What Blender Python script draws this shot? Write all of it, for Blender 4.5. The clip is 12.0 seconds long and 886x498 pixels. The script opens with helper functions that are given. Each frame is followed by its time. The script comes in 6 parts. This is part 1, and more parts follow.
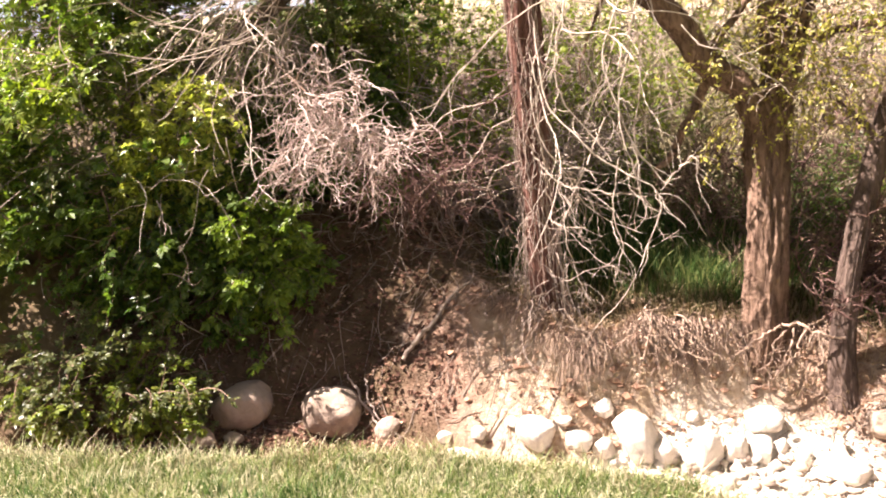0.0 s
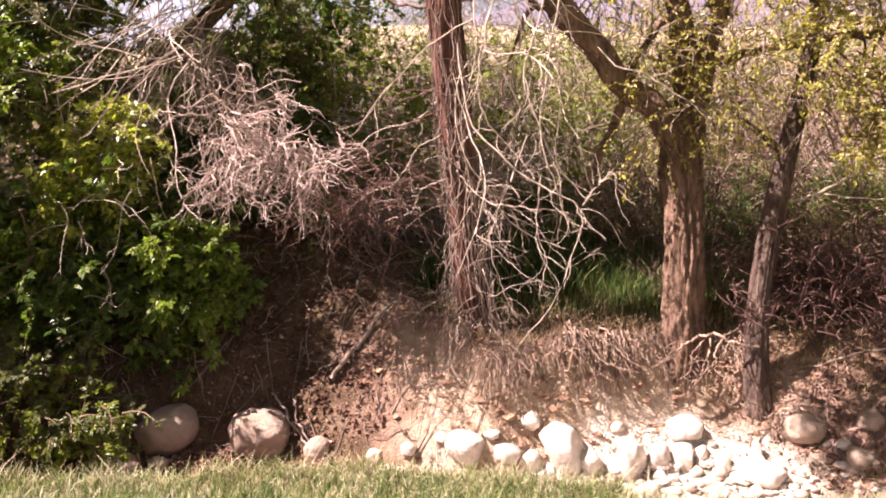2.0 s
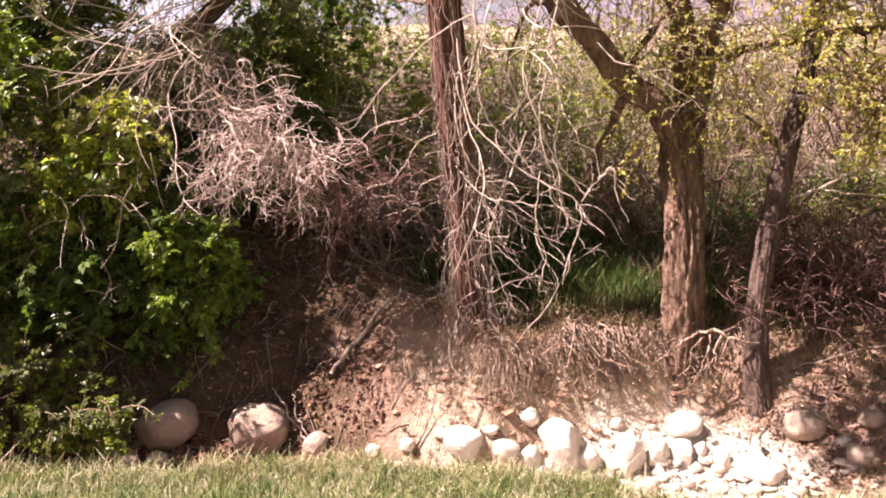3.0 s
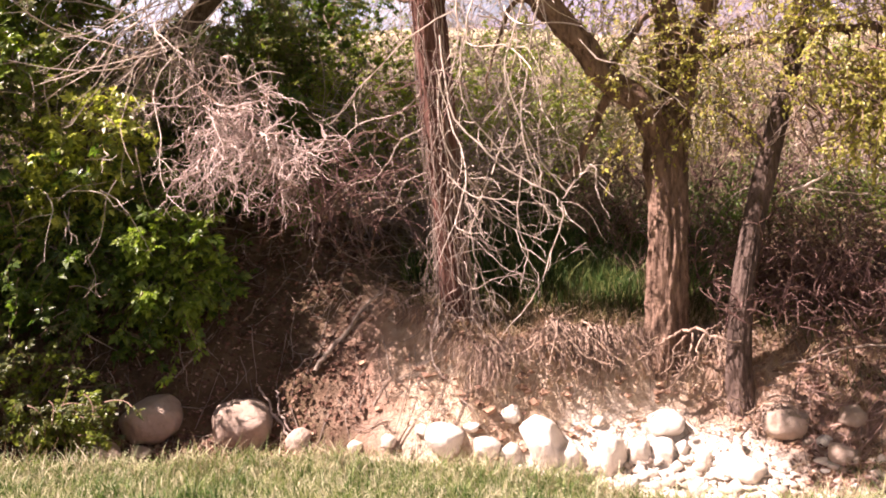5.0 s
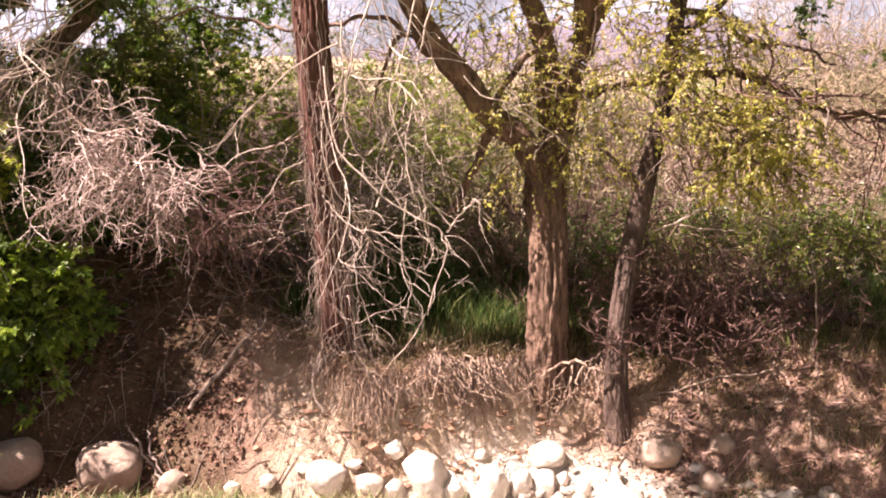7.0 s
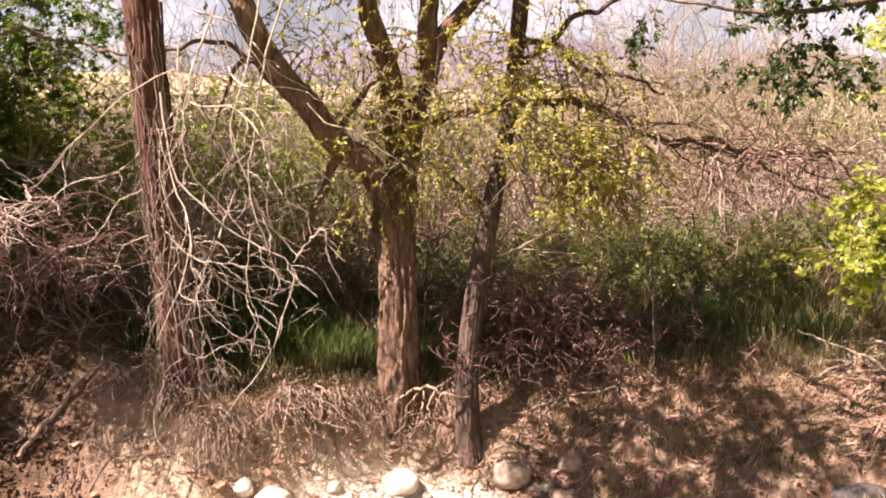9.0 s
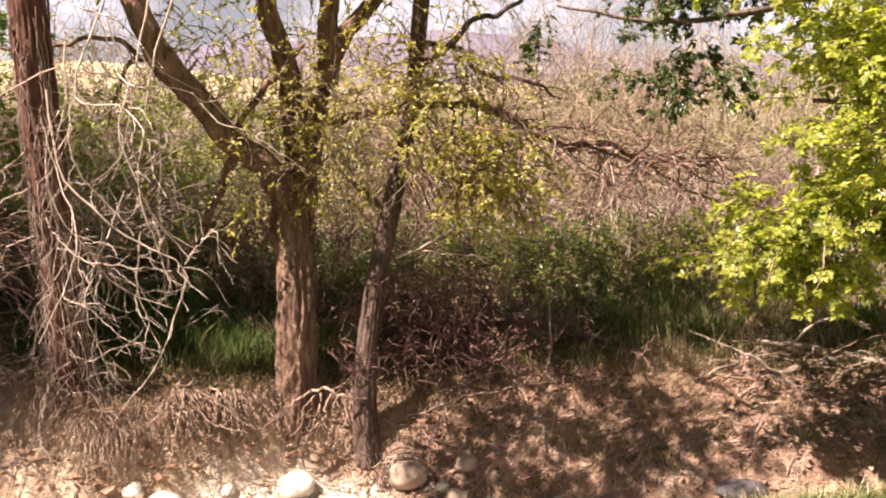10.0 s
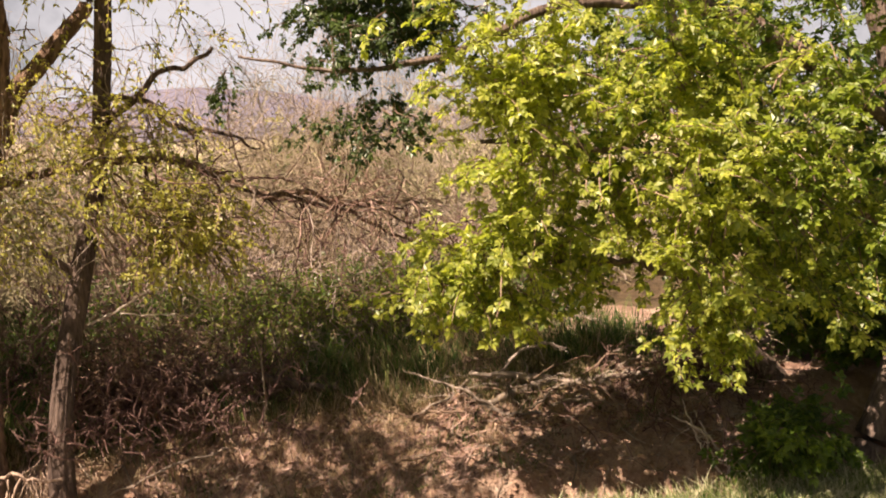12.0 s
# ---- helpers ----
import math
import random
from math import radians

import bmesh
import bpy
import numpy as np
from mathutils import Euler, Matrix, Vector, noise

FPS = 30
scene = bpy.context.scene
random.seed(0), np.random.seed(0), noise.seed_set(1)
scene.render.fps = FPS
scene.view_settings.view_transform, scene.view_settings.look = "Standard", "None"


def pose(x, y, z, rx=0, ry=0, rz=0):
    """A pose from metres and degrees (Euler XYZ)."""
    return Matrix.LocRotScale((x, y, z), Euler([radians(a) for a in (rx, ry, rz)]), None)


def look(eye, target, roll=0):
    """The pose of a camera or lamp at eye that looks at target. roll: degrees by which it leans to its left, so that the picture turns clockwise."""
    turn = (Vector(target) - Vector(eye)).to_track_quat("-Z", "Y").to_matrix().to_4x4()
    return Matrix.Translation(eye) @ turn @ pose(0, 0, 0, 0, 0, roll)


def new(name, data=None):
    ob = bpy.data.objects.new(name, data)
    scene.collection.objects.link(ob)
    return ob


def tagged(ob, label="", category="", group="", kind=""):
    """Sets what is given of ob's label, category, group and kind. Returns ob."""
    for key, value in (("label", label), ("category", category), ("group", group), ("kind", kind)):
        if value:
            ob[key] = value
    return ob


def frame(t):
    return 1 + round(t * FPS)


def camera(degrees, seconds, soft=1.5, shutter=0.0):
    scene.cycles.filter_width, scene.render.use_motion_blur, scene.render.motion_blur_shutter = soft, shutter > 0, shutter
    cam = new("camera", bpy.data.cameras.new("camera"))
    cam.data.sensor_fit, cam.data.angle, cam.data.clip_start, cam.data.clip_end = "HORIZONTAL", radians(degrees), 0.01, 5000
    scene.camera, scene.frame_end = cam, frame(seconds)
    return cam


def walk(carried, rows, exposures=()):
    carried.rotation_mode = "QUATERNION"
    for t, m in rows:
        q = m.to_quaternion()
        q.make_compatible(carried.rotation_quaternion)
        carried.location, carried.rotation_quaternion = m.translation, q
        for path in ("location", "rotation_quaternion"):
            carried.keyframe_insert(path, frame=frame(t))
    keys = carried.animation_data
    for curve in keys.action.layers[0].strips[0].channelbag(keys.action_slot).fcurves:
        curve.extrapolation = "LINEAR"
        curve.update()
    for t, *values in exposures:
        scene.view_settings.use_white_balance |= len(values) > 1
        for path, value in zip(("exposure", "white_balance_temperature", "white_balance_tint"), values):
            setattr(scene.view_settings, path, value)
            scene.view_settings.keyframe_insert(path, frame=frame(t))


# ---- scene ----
cam = camera(53.4, 12.0, soft=1.85, shutter=0.15)
PATH = [
    (0, (-0.285, -0.045, 1.636), (-1.054, 1.734, 1.140), -3.31),
    (0.5, (-0.269, -0.070, 1.615), (-0.918, 1.767, 1.164), -3.01),
    (1, (-0.264, -0.100, 1.586), (-0.882, 1.753, 1.157), -2.84),
    (1.5, (-0.266, -0.121, 1.562), (-0.881, 1.734, 1.136), -2.83),
    (2, (-0.257, -0.126, 1.547), (-0.875, 1.728, 1.120), -2.79),
    (2.5, (-0.237, -0.122, 1.534), (-0.862, 1.729, 1.106), -2.73),
    (3, (-0.216, -0.117, 1.521), (-0.848, 1.732, 1.094), -2.77),
    (5, (-0.070, -0.081, 1.473), (-0.720, 1.764, 1.056), -2.59),
    (5.5, (-0.044, -0.068, 1.469), (-0.664, 1.787, 1.051), -2.28),
    (6, (-0.045, -0.058, 1.475), (-0.609, 1.813, 1.052), -1.83),
    (6.5, (-0.086, -0.058, 1.486), (-0.563, 1.842, 1.082), -1.21),
    (7, (-0.127, -0.054, 1.492), (-0.506, 1.876, 1.132), -0.73),
    (7.2, (-0.136, -0.053, 1.493), (-0.477, 1.888, 1.152), -0.66),
    (9, (-0.055, -0.007, 1.552), (-0.123, 1.965, 1.225), -0.45),
    (9.5, (0.024, -0.004, 1.584), (0.016, 1.967, 1.246), -0.08),
    (10, (0.192, -0.013, 1.596), (0.262, 1.956, 1.257), 0.43),
    (10.5, (0.415, -0.038, 1.580), (0.682, 1.912, 1.225), 1.56),
    (11, (0.592, -0.054, 1.571), (1.117, 1.830, 1.154), 2.14),
    (11.5, (0.633, -0.054, 1.566), (1.226, 1.819, 1.191), 0.34),
    (12, (0.605, -0.056, 1.564), (1.180, 1.846, 1.338), -1.67),
]
walk(cam, [(t, look(eye, target, roll)) for t, eye, target, roll in PATH],
     exposures=[(0.0, 2.43, 6400, 22), (0.5, 2.5, 6350, 22), (1.0, 2.34, 6450, 28), (1.5, 2.08, 6550, 33), (2.5, 2.02, 6550, 35), (5.5, 2.1, 6550, 35), (9.0, 1.93, 6800, 27), (10.6, 1.86, 6900, 25), (11.4, 1.82, 7000, 25), (12.0, 1.55, 7300, 21)])

# ---- light ----
SUN = Vector((-0.78, -0.26, 1.18)).normalized()
world = bpy.data.worlds.new("world")
scene.world = world
world.use_nodes = True
wn = world.node_tree
sky = wn.nodes.new("ShaderNodeTexSky")
sky.sky_type, sky.sun_disc = "NISHITA", False
sky.sun_elevation = math.asin(SUN.z)
sky.sun_rotation = math.atan2(SUN.x, SUN.y)
sky.dust_density, sky.air_density = 1.5, 1.0
wn.nodes["Background"].inputs["Strength"].default_value = 0.0082
# thin white cloud all over the sky
way = wn.nodes.new("ShaderNodeTexCoord")
cloud = wn.nodes.new("ShaderNodeTexNoise")
cloud.inputs["Scale"].default_value, cloud.inputs["Detail"].default_value, cloud.inputs["Roughness"].default_value = 5.0, 6.0, 0.6
wn.links.new(way.outputs["Generated"], cloud.inputs["Vector"])
cover = wn.nodes.new("ShaderNodeMapRange")
cover.inputs["From Min"].default_value, cover.inputs["From Max"].default_value = 0.38, 0.56
cover.inputs["To Min"].default_value = 0.36
wn.links.new(cloud.outputs["Fac"], cover.inputs["Value"])
veil = wn.nodes.new("ShaderNodeMixRGB")
veil.inputs["Color2"].default_value = (20.5, 21.8, 23.6, 1)
wn.links.new(cover.outputs["Result"], veil.inputs["Fac"])
wn.links.new(sky.outputs[0], veil.inputs["Color1"])
# the veil is brightest low over the horizon
height = wn.nodes.new("ShaderNodeSeparateXYZ")
wn.links.new(way.outputs["Generated"], height.inputs[0])
haze = wn.nodes.new("ShaderNodeMapRange")
haze.inputs["From Min"].default_value, haze.inputs["From Max"].default_value = 0.0, 0.7
haze.inputs["To Min"].default_value, haze.inputs["To Max"].default_value = 1.75, 0.6
wn.links.new(height.outputs["Z"], haze.inputs["Value"])
glare = wn.nodes.new("ShaderNodeVectorMath")
glare.operation = "SCALE"
wn.links.new(veil.outputs["Color"], glare.inputs[0])
wn.links.new(haze.outputs["Result"], glare.inputs["Scale"])
wn.links.new(glare.outputs["Vector"], wn.nodes["Background"].inputs["Color"])
sun = new("sun", bpy.data.lights.new("sun", "SUN"))
sun.data.energy, sun.data.angle, sun.data.color = 5.0, radians(0.53), (1.0, 0.9, 0.76)
sun.rotation_mode = "QUATERNION"
sun.rotation_quaternion = SUN.to_track_quat("Z", "Y")

rng = np.random.default_rng(7)


# ---- materials ----
class Nodes:
    """A small builder round one material's node tree."""

    def __init__(self, name):
        self.mat = bpy.data.materials.new(name)
        self.mat.use_nodes = True
        self.tree = self.mat.node_tree
        self.bsdf = self.tree.nodes["Principled BSDF"]
        self.out = self.tree.nodes["Material Output"]

    def add(self, kind, **values):
        node = self.tree.nodes.new("ShaderNode" + kind)
        for key, value in values.items():
            node.inputs[key.replace("_", " ")].default_value = value
        return node

    def link(self, a, b):
        self.tree.links.new(a, b)

    def place(self):
        return self.add("NewGeometry").outputs["Position"]

    def own(self):
        return self.add("TexCoord").outputs["Object"]

    def noise(self, where, scale, detail=4.0, rough=0.6):
        n = self.add("TexNoise", Scale=scale, Detail=detail, Roughness=rough)
        self.link(where, n.inputs["Vector"])
        return n.outputs["Fac"]

    def stretched(self, where, x, y, z):
        m = self.add("Mapping")
        m.inputs["Scale"].default_value = (x, y, z)
        self.link(where, m.inputs["Vector"])
        return m.outputs["Vector"]

    def ramp(self, fac, stops):
        r = self.tree.nodes.new("ShaderNodeValToRGB")
        while len(r.color_ramp.elements) < len(stops):
            r.color_ramp.elements.new(0.5)
        for e, (p, c) in zip(r.color_ramp.elements, stops):
            e.position = p
            e.color = (*c, 1) if isinstance(c, tuple) else (c, c, c, 1)
        self.link(fac, r.inputs["Fac"])
        return r.outputs["Color"]

    def mix(self, fac, a, b, how="MIX"):
        m = self.tree.nodes.new("ShaderNodeMixRGB")
        m.blend_type = how
        for slot, v in zip(("Fac", "Color1", "Color2"), (fac, a, b)):
            if isinstance(v, (int, float)):
                m.inputs[slot].default_value = v if slot == "Fac" else (v, v, v, 1)
            elif isinstance(v, tuple):
                m.inputs[slot].default_value = (*v, 1)
            else:
                self.link(v, m.inputs[slot])
        return m.outputs["Color"]

    def bump(self, height, strength, distance):
        b = self.add("Bump", Strength=strength, Distance=distance)
        self.link(height, b.inputs["Height"])
        self.link(b.outputs["Normal"], self.bsdf.inputs["Normal"])

    def done(self, colour, rough=0.9, spec=0.2):
        if isinstance(colour, tuple):
            self.bsdf.inputs["Base Color"].default_value = (*colour, 1)
        else:
            self.link(colour, self.bsdf.inputs["Base Color"])
        self.bsdf.inputs["Roughness"].default_value = rough
        self.bsdf.inputs["Specular IOR Level"].default_value = spec
        return self.mat


def leaf_material(name, dark, light, glow, rough=0.38, thin=0.48):
    """Thin leaves: some light is reflected, some comes through."""
    n = Nodes(name)
    isle = n.add("NewGeometry").outputs["Random Per Island"]
    big = n.noise(n.place(), 1.6, 2.0)
    tone = n.ramp(isle, [(0.0, dark), (0.55, tuple((a + b) / 2 for a, b in zip(dark, light))), (1.0, light)])
    tone = n.mix(n.ramp(big, [(0.3, 0.0), (0.7, 0.45)]), tone, light)
    n.done(tone, rough, 0.5)
    through_it = n.add("BsdfTranslucent")
    n.link(n.mix(1.0, tone, glow, "MULTIPLY"), through_it.inputs["Color"])
    both = n.add("MixShader", Fac=thin)
    n.link(n.bsdf.outputs[0], both.inputs[1])
    n.link(through_it.outputs[0], both.inputs[2])
    n.link(both.outputs[0], n.out.inputs["Surface"])
    return n.mat


def bark_material(name, dark, light, deep=0.02, ridge=14.0):
    n = Nodes(name)
    where = n.place()
    ridges = n.noise(n.stretched(where, ridge, ridge, ridge * 0.16), 3.0, 5.0, 0.65)
    fine = n.noise(where, 60.0, 4.0)
    blot = n.noise(where, 5.0, 3.0)
    tone = n.ramp(ridges, [(0.32, dark), (0.6, light)])
    tone = n.mix(n.ramp(blot, [(0.4, 0.0), (0.75, 0.5)]), tone, tuple(c * 0.55 for c in dark))
    tone = n.mix(n.ramp(fine, [(0.3, 0.0), (0.8, 0.35)]), tone, light)
    n.bump(n.mix(0.25, ridges, fine), 1.0, deep)
    return n.done(tone, 0.95, 0.1)


def twig_material(name, dark, light):
    n = Nodes(name)
    isle = n.add("NewGeometry").outputs["Random Per Island"]
    blot = n.noise(n.place(), 22.0, 3.0)
    tone = n.ramp(isle, [(0.0, dark), (1.0, light)])
    tone = n.mix(n.ramp(blot, [(0.45, 0.0), (0.8, 0.6)]), tone, tuple(c * 0.6 for c in dark))
    return n.done(tone, 0.9, 0.15)


def blade_material(name, stops, straw=None):
    """Thin blades; straw: the colour of dry patches, a foot or two across."""
    n = Nodes(name)
    isle = n.add("NewGeometry").outputs["Random Per Island"]
    tone = n.ramp(isle, stops)
    if straw:
        dry = n.mix(0.35, n.noise(n.place(), 3.2, 4.0, 0.7), isle)
        tone = n.mix(n.ramp(dry, [(0.46, 0.0), (0.60, 0.85)]), tone, straw)
    n.done(tone, 0.6, 0.25)
    t = n.add("BsdfTranslucent")
    n.link(tone, t.inputs["Color"])
    both = n.add("MixShader", Fac=0.35)
    n.link(n.bsdf.outputs[0], both.inputs[1])
    n.link(t.outputs[0], both.inputs[2])
    n.link(both.outputs[0], n.out.inputs["Surface"])
    return n.mat


def stone_material(name, base, pale):
    n = Nodes(name)
    own = n.own()
    rnd = n.add("ObjectInfo").outputs["Random"]
    big, fine, grit = n.noise(own, 6.0, 4.0), n.noise(own, 38.0, 5.0), n.noise(own, 160.0, 2.0)
    tone = n.ramp(big, [(0.3, base), (0.7, pale)])
    tone = n.mix(n.ramp(fine, [(0.5, 0.0), (0.75, 0.55)]), tone, tuple(c * 0.55 for c in base))
    tone = n.mix(0.35, tone, n.ramp(rnd, [(0.0, tuple(c * 0.8 for c in base)), (1.0, pale)]))
    n.bump(n.mix(0.3, fine, grit), 0.8, 0.02)
    return n.done(tone, 0.85, 0.25)


def ground_material():
    n = Nodes("ground")
    where = n.place()
    masks = n.tree.nodes.new("ShaderNodeVertexColor")
    masks.layer_name = "cover"
    split = n.tree.nodes.new("ShaderNodeSeparateColor")
    n.link(masks.outputs["Color"], split.inputs[0])
    big, mid, fine, grit = (n.noise(where, s, 5.0) for s in (0.9, 5.0, 24.0, 95.0))
    dirt = n.ramp(mid, [(0.3, (0.20, 0.112, 0.08)), (0.55, (0.39, 0.265, 0.195)), (0.75, (0.60, 0.47, 0.375))])
    dirt = n.mix(n.ramp(fine, [(0.42, 0.0), (0.7, 0.65)]), dirt, (0.17, 0.095, 0.065))
    dirt = n.mix(n.ramp(grit, [(0.55, 0.0), (0.7, 0.6)]), dirt, (0.50, 0.38, 0.29))
    turf = n.ramp(fine, [(0.3, (0.06, 0.085, 0.024)), (0.7, (0.19, 0.19, 0.07))])
    turf = n.mix(n.ramp(mid, [(0.42, 0.0), (0.62, 0.8)]), turf, n.ramp(fine, [(0.3, (0.30, 0.24, 0.12)), (0.7, (0.55, 0.47, 0.28))]))
    gravel = n.ramp(grit, [(0.3, (0.56, 0.49, 0.40)), (0.6, (0.84, 0.79, 0.71))])
    sand = n.ramp(fine, [(0.3, (0.40, 0.28, 0.19)), (0.5, (0.62, 0.49, 0.36)), (0.7, (0.76, 0.65, 0.51))])
    sand = n.mix(n.ramp(mid, [(0.3, 0.75), (0.55, 0.0)]), sand, (0.28, 0.16, 0.10))
    dirt = n.mix(masks.outputs["Alpha"], dirt, sand)
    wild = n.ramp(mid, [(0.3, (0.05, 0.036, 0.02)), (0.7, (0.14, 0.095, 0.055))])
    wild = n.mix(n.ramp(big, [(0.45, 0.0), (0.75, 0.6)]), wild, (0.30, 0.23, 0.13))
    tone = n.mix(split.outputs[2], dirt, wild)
    tone = n.mix(split.outputs[1], tone, gravel)
    tone = n.mix(split.outputs[0], tone, turf)
    lumps = n.noise(where, 11.0, 6.0, 0.7)
    n.bump(n.mix(0.35, n.mix(0.5, lumps, fine), grit), 1.0, 0.07)
    return n.done(tone, 0.97, 0.1)


GROUND = ground_material()
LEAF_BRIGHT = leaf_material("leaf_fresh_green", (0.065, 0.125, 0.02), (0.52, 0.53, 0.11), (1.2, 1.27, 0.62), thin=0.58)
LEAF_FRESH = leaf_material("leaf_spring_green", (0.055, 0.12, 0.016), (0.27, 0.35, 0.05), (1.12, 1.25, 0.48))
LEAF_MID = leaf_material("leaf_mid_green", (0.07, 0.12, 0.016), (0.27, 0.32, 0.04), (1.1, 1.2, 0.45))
# darker copies of the leaf greens, with shade painted into the colour
LEAF_DEEP_SHADE = leaf_material("leaf_deep_green_shade", (0.032, 0.072, 0.012), (0.14, 0.20, 0.03), (1.0, 1.2, 0.5))
LEAF_SHADED = leaf_material("leaf_shaded_green", (0.018, 0.04, 0.009), (0.075, 0.11, 0.022), (0.9, 1.1, 0.5), thin=0.35)
LEAF_OLIVE = leaf_material("leaf_olive", (0.06, 0.085, 0.03), (0.19, 0.20, 0.07), (1.0, 1.1, 0.5))
LEAF_YELLOW = leaf_material("leaf_yellow_green", (0.24, 0.25, 0.045), (0.50, 0.475, 0.12), (1.1, 1.05, 0.42))
BARK_RED = bark_material("bark_red_brown", (0.06, 0.028, 0.022), (0.22, 0.118, 0.095), 0.03, 12.0)
BARK_BROWN = bark_material("bark_furrowed_brown", (0.045, 0.024, 0.017), (0.31, 0.205, 0.15), 0.05, 11.0)
BARK_SLIM = bark_material("bark_dark_grey_brown", (0.028, 0.019, 0.016), (0.165, 0.118, 0.097), 0.03, 13.0)
BARK_GREY = bark_material("bark_grey_brown", (0.045, 0.03, 0.024), (0.25, 0.185, 0.15), 0.03, 13.0)
TWIG_PALE = twig_material("twig_pale", (0.34, 0.27, 0.22), (0.66, 0.56, 0.48))
TWIG_PINK = twig_material("twig_pinkish_grey", (0.34, 0.25, 0.22), (0.70, 0.58, 0.53))
TWIG_BROWN = twig_material("twig_brown", (0.09, 0.055, 0.04), (0.28, 0.19, 0.14))
TWIG_MAUVE = twig_material("twig_mauve_grey", (0.20, 0.155, 0.13), (0.50, 0.40, 0.345))
TWIG_RED = twig_material("twig_red_brown", (0.075, 0.04, 0.036), (0.23, 0.14, 0.12))
TWIG_REDDISH = twig_material("twig_reddish", (0.22, 0.125, 0.10), (0.52, 0.36, 0.30))
TWIG_OLIVE = twig_material("twig_olive_grey", (0.15, 0.13, 0.075), (0.42, 0.36, 0.22))
TWIG_TAN = twig_material("twig_tan", (0.20, 0.15, 0.10), (0.46, 0.365, 0.255))
TWIG_GREY = twig_material("twig_grey_pink", (0.15, 0.115, 0.09), (0.40, 0.32, 0.265))
ROOT = twig_material("root_brown", (0.17, 0.11, 0.085), (0.50, 0.37, 0.285))
STONE = stone_material("stone_pale", (0.52, 0.45, 0.38), (0.76, 0.70, 0.62))
STONE_TAN = stone_material("stone_tan", (0.29, 0.215, 0.165), (0.46, 0.365, 0.295))
STONE_DARK = stone_material("stone_dark", (0.05, 0.045, 0.05), (0.12, 0.105, 0.11))
GRASS = blade_material("grass_lawn", [(0.0, (0.07, 0.12, 0.03)), (0.35, (0.19, 0.245, 0.065)), (0.65, (0.30, 0.33, 0.12)), (1.0, (0.62, 0.55, 0.33))], (0.64, 0.58, 0.41))
GRASS_EDGE = blade_material("grass_edge", [(0.0, (0.035, 0.08, 0.018)), (0.6, (0.10, 0.17, 0.045)), (1.0, (0.26, 0.31, 0.11))])
GRASS_WILD = blade_material("grass_wild", [(0.0, (0.025, 0.06, 0.012)), (0.6, (0.07, 0.125, 0.03)), (1.0, (0.26, 0.27, 0.09))])
GRASS_OLIVE = blade_material("grass_olive_brown", [(0.0, (0.05, 0.045, 0.018)), (0.5, (0.13, 0.115, 0.045)), (0.8, (0.20, 0.155, 0.07)), (1.0, (0.36, 0.27, 0.15))])
GRASS_DRY = blade_material("grass_dry", [(0.0, (0.26, 0.17, 0.10)), (0.6, (0.42, 0.31, 0.19)), (1.0, (0.60, 0.48, 0.32))])
LITTER = twig_material("leaf_litter", (0.18, 0.10, 0.07), (0.48, 0.34, 0.24))


# ---- mesh helpers ----
def quick_mesh(name, verts, faces, material, smooth=False):
    """A mesh from an array of corners and an array of faces, all with the same number of corners."""
    verts, faces = np.asarray(verts, np.float32).reshape(-1, 3), np.asarray(faces, np.int32)
    count, sides = faces.shape
    me = bpy.data.meshes.new(name)
    me.vertices.add(len(verts))
    me.vertices.foreach_set("co", verts.ravel())
    me.loops.add(count * sides)
    me.loops.foreach_set("vertex_index", faces.ravel())
    me.polygons.add(count)
    me.polygons.foreach_set("loop_start", np.arange(0, count * sides, sides, dtype=np.int32))
    me.polygons.foreach_set("use_smooth", np.full(count, smooth))
    me.update(calc_edges=True)
    me.validate()
    me.materials.append(material)
    return me


def part(name, me, parent=None, label=""):
    ob = new(name, me)
    if parent:
        ob.parent = parent
    return tagged(ob, label) if label else ob


def unit(v):
    return v / np.maximum(np.linalg.norm(v, axis=-1, keepdims=True), 1e-9)


def tubes(paths, radii, sides=4, bump=0.0):
    """Corners and four-sided faces of many tubes: paths (m, n, 3), radii (m, n)."""
    m, n, _ = paths.shape
    along = unit(np.gradient(paths, axis=1))
    ref = np.where(np.abs(along[..., 2:3]) > 0.9, np.array([1.0, 0, 0]), np.array([0, 0, 1.0]))
    side = unit(np.cross(along, ref))
    up = np.cross(side, along)
    a = np.linspace(0, 2 * np.pi, sides, endpoint=False)
    r = radii[..., None] * (1 + bump * rng.normal(size=(m, n, sides))) if bump else radii[..., None] * np.ones(sides)
    ring = paths[:, :, None] + r[..., None] * (np.cos(a)[:, None] * side[:, :, None] + np.sin(a)[:, None] * up[:, :, None])
    at = np.arange(m * n * sides).reshape(m, n, sides)
    b, c = np.roll(at, -1, 2), at
    faces = np.stack([c[:, :-1], b[:, :-1], b[:, 1:], c[:, 1:]], -1).reshape(-1, 4)
    return ring.reshape(-1, 3), faces


def joined(*pieces):
    verts, faces, start = [], [], 0
    for v, f in pieces:
        verts.append(v)
        faces.append(f + start)
        start += len(v)
    return np.concatenate(verts), np.concatenate(faces)


def spline(points, count):
    """A smooth line through a few points with any number of columns."""
    p = np.asarray(points, float)
    p = np.vstack([2 * p[0] - p[1], p, 2 * p[-1] - p[-2]])
    out = []
    for s in np.linspace(0, len(p) - 3 - 1e-6, count):
        i, t = int(s), s - int(s)
        a, b, c, d = p[i : i + 4]
        out.append(0.5 * (2 * b + (c - a) * t + (2 * a - 5 * b + 4 * c - d) * t * t + (3 * b - a - 3 * c + d) * t**3))
    return np.array(out)


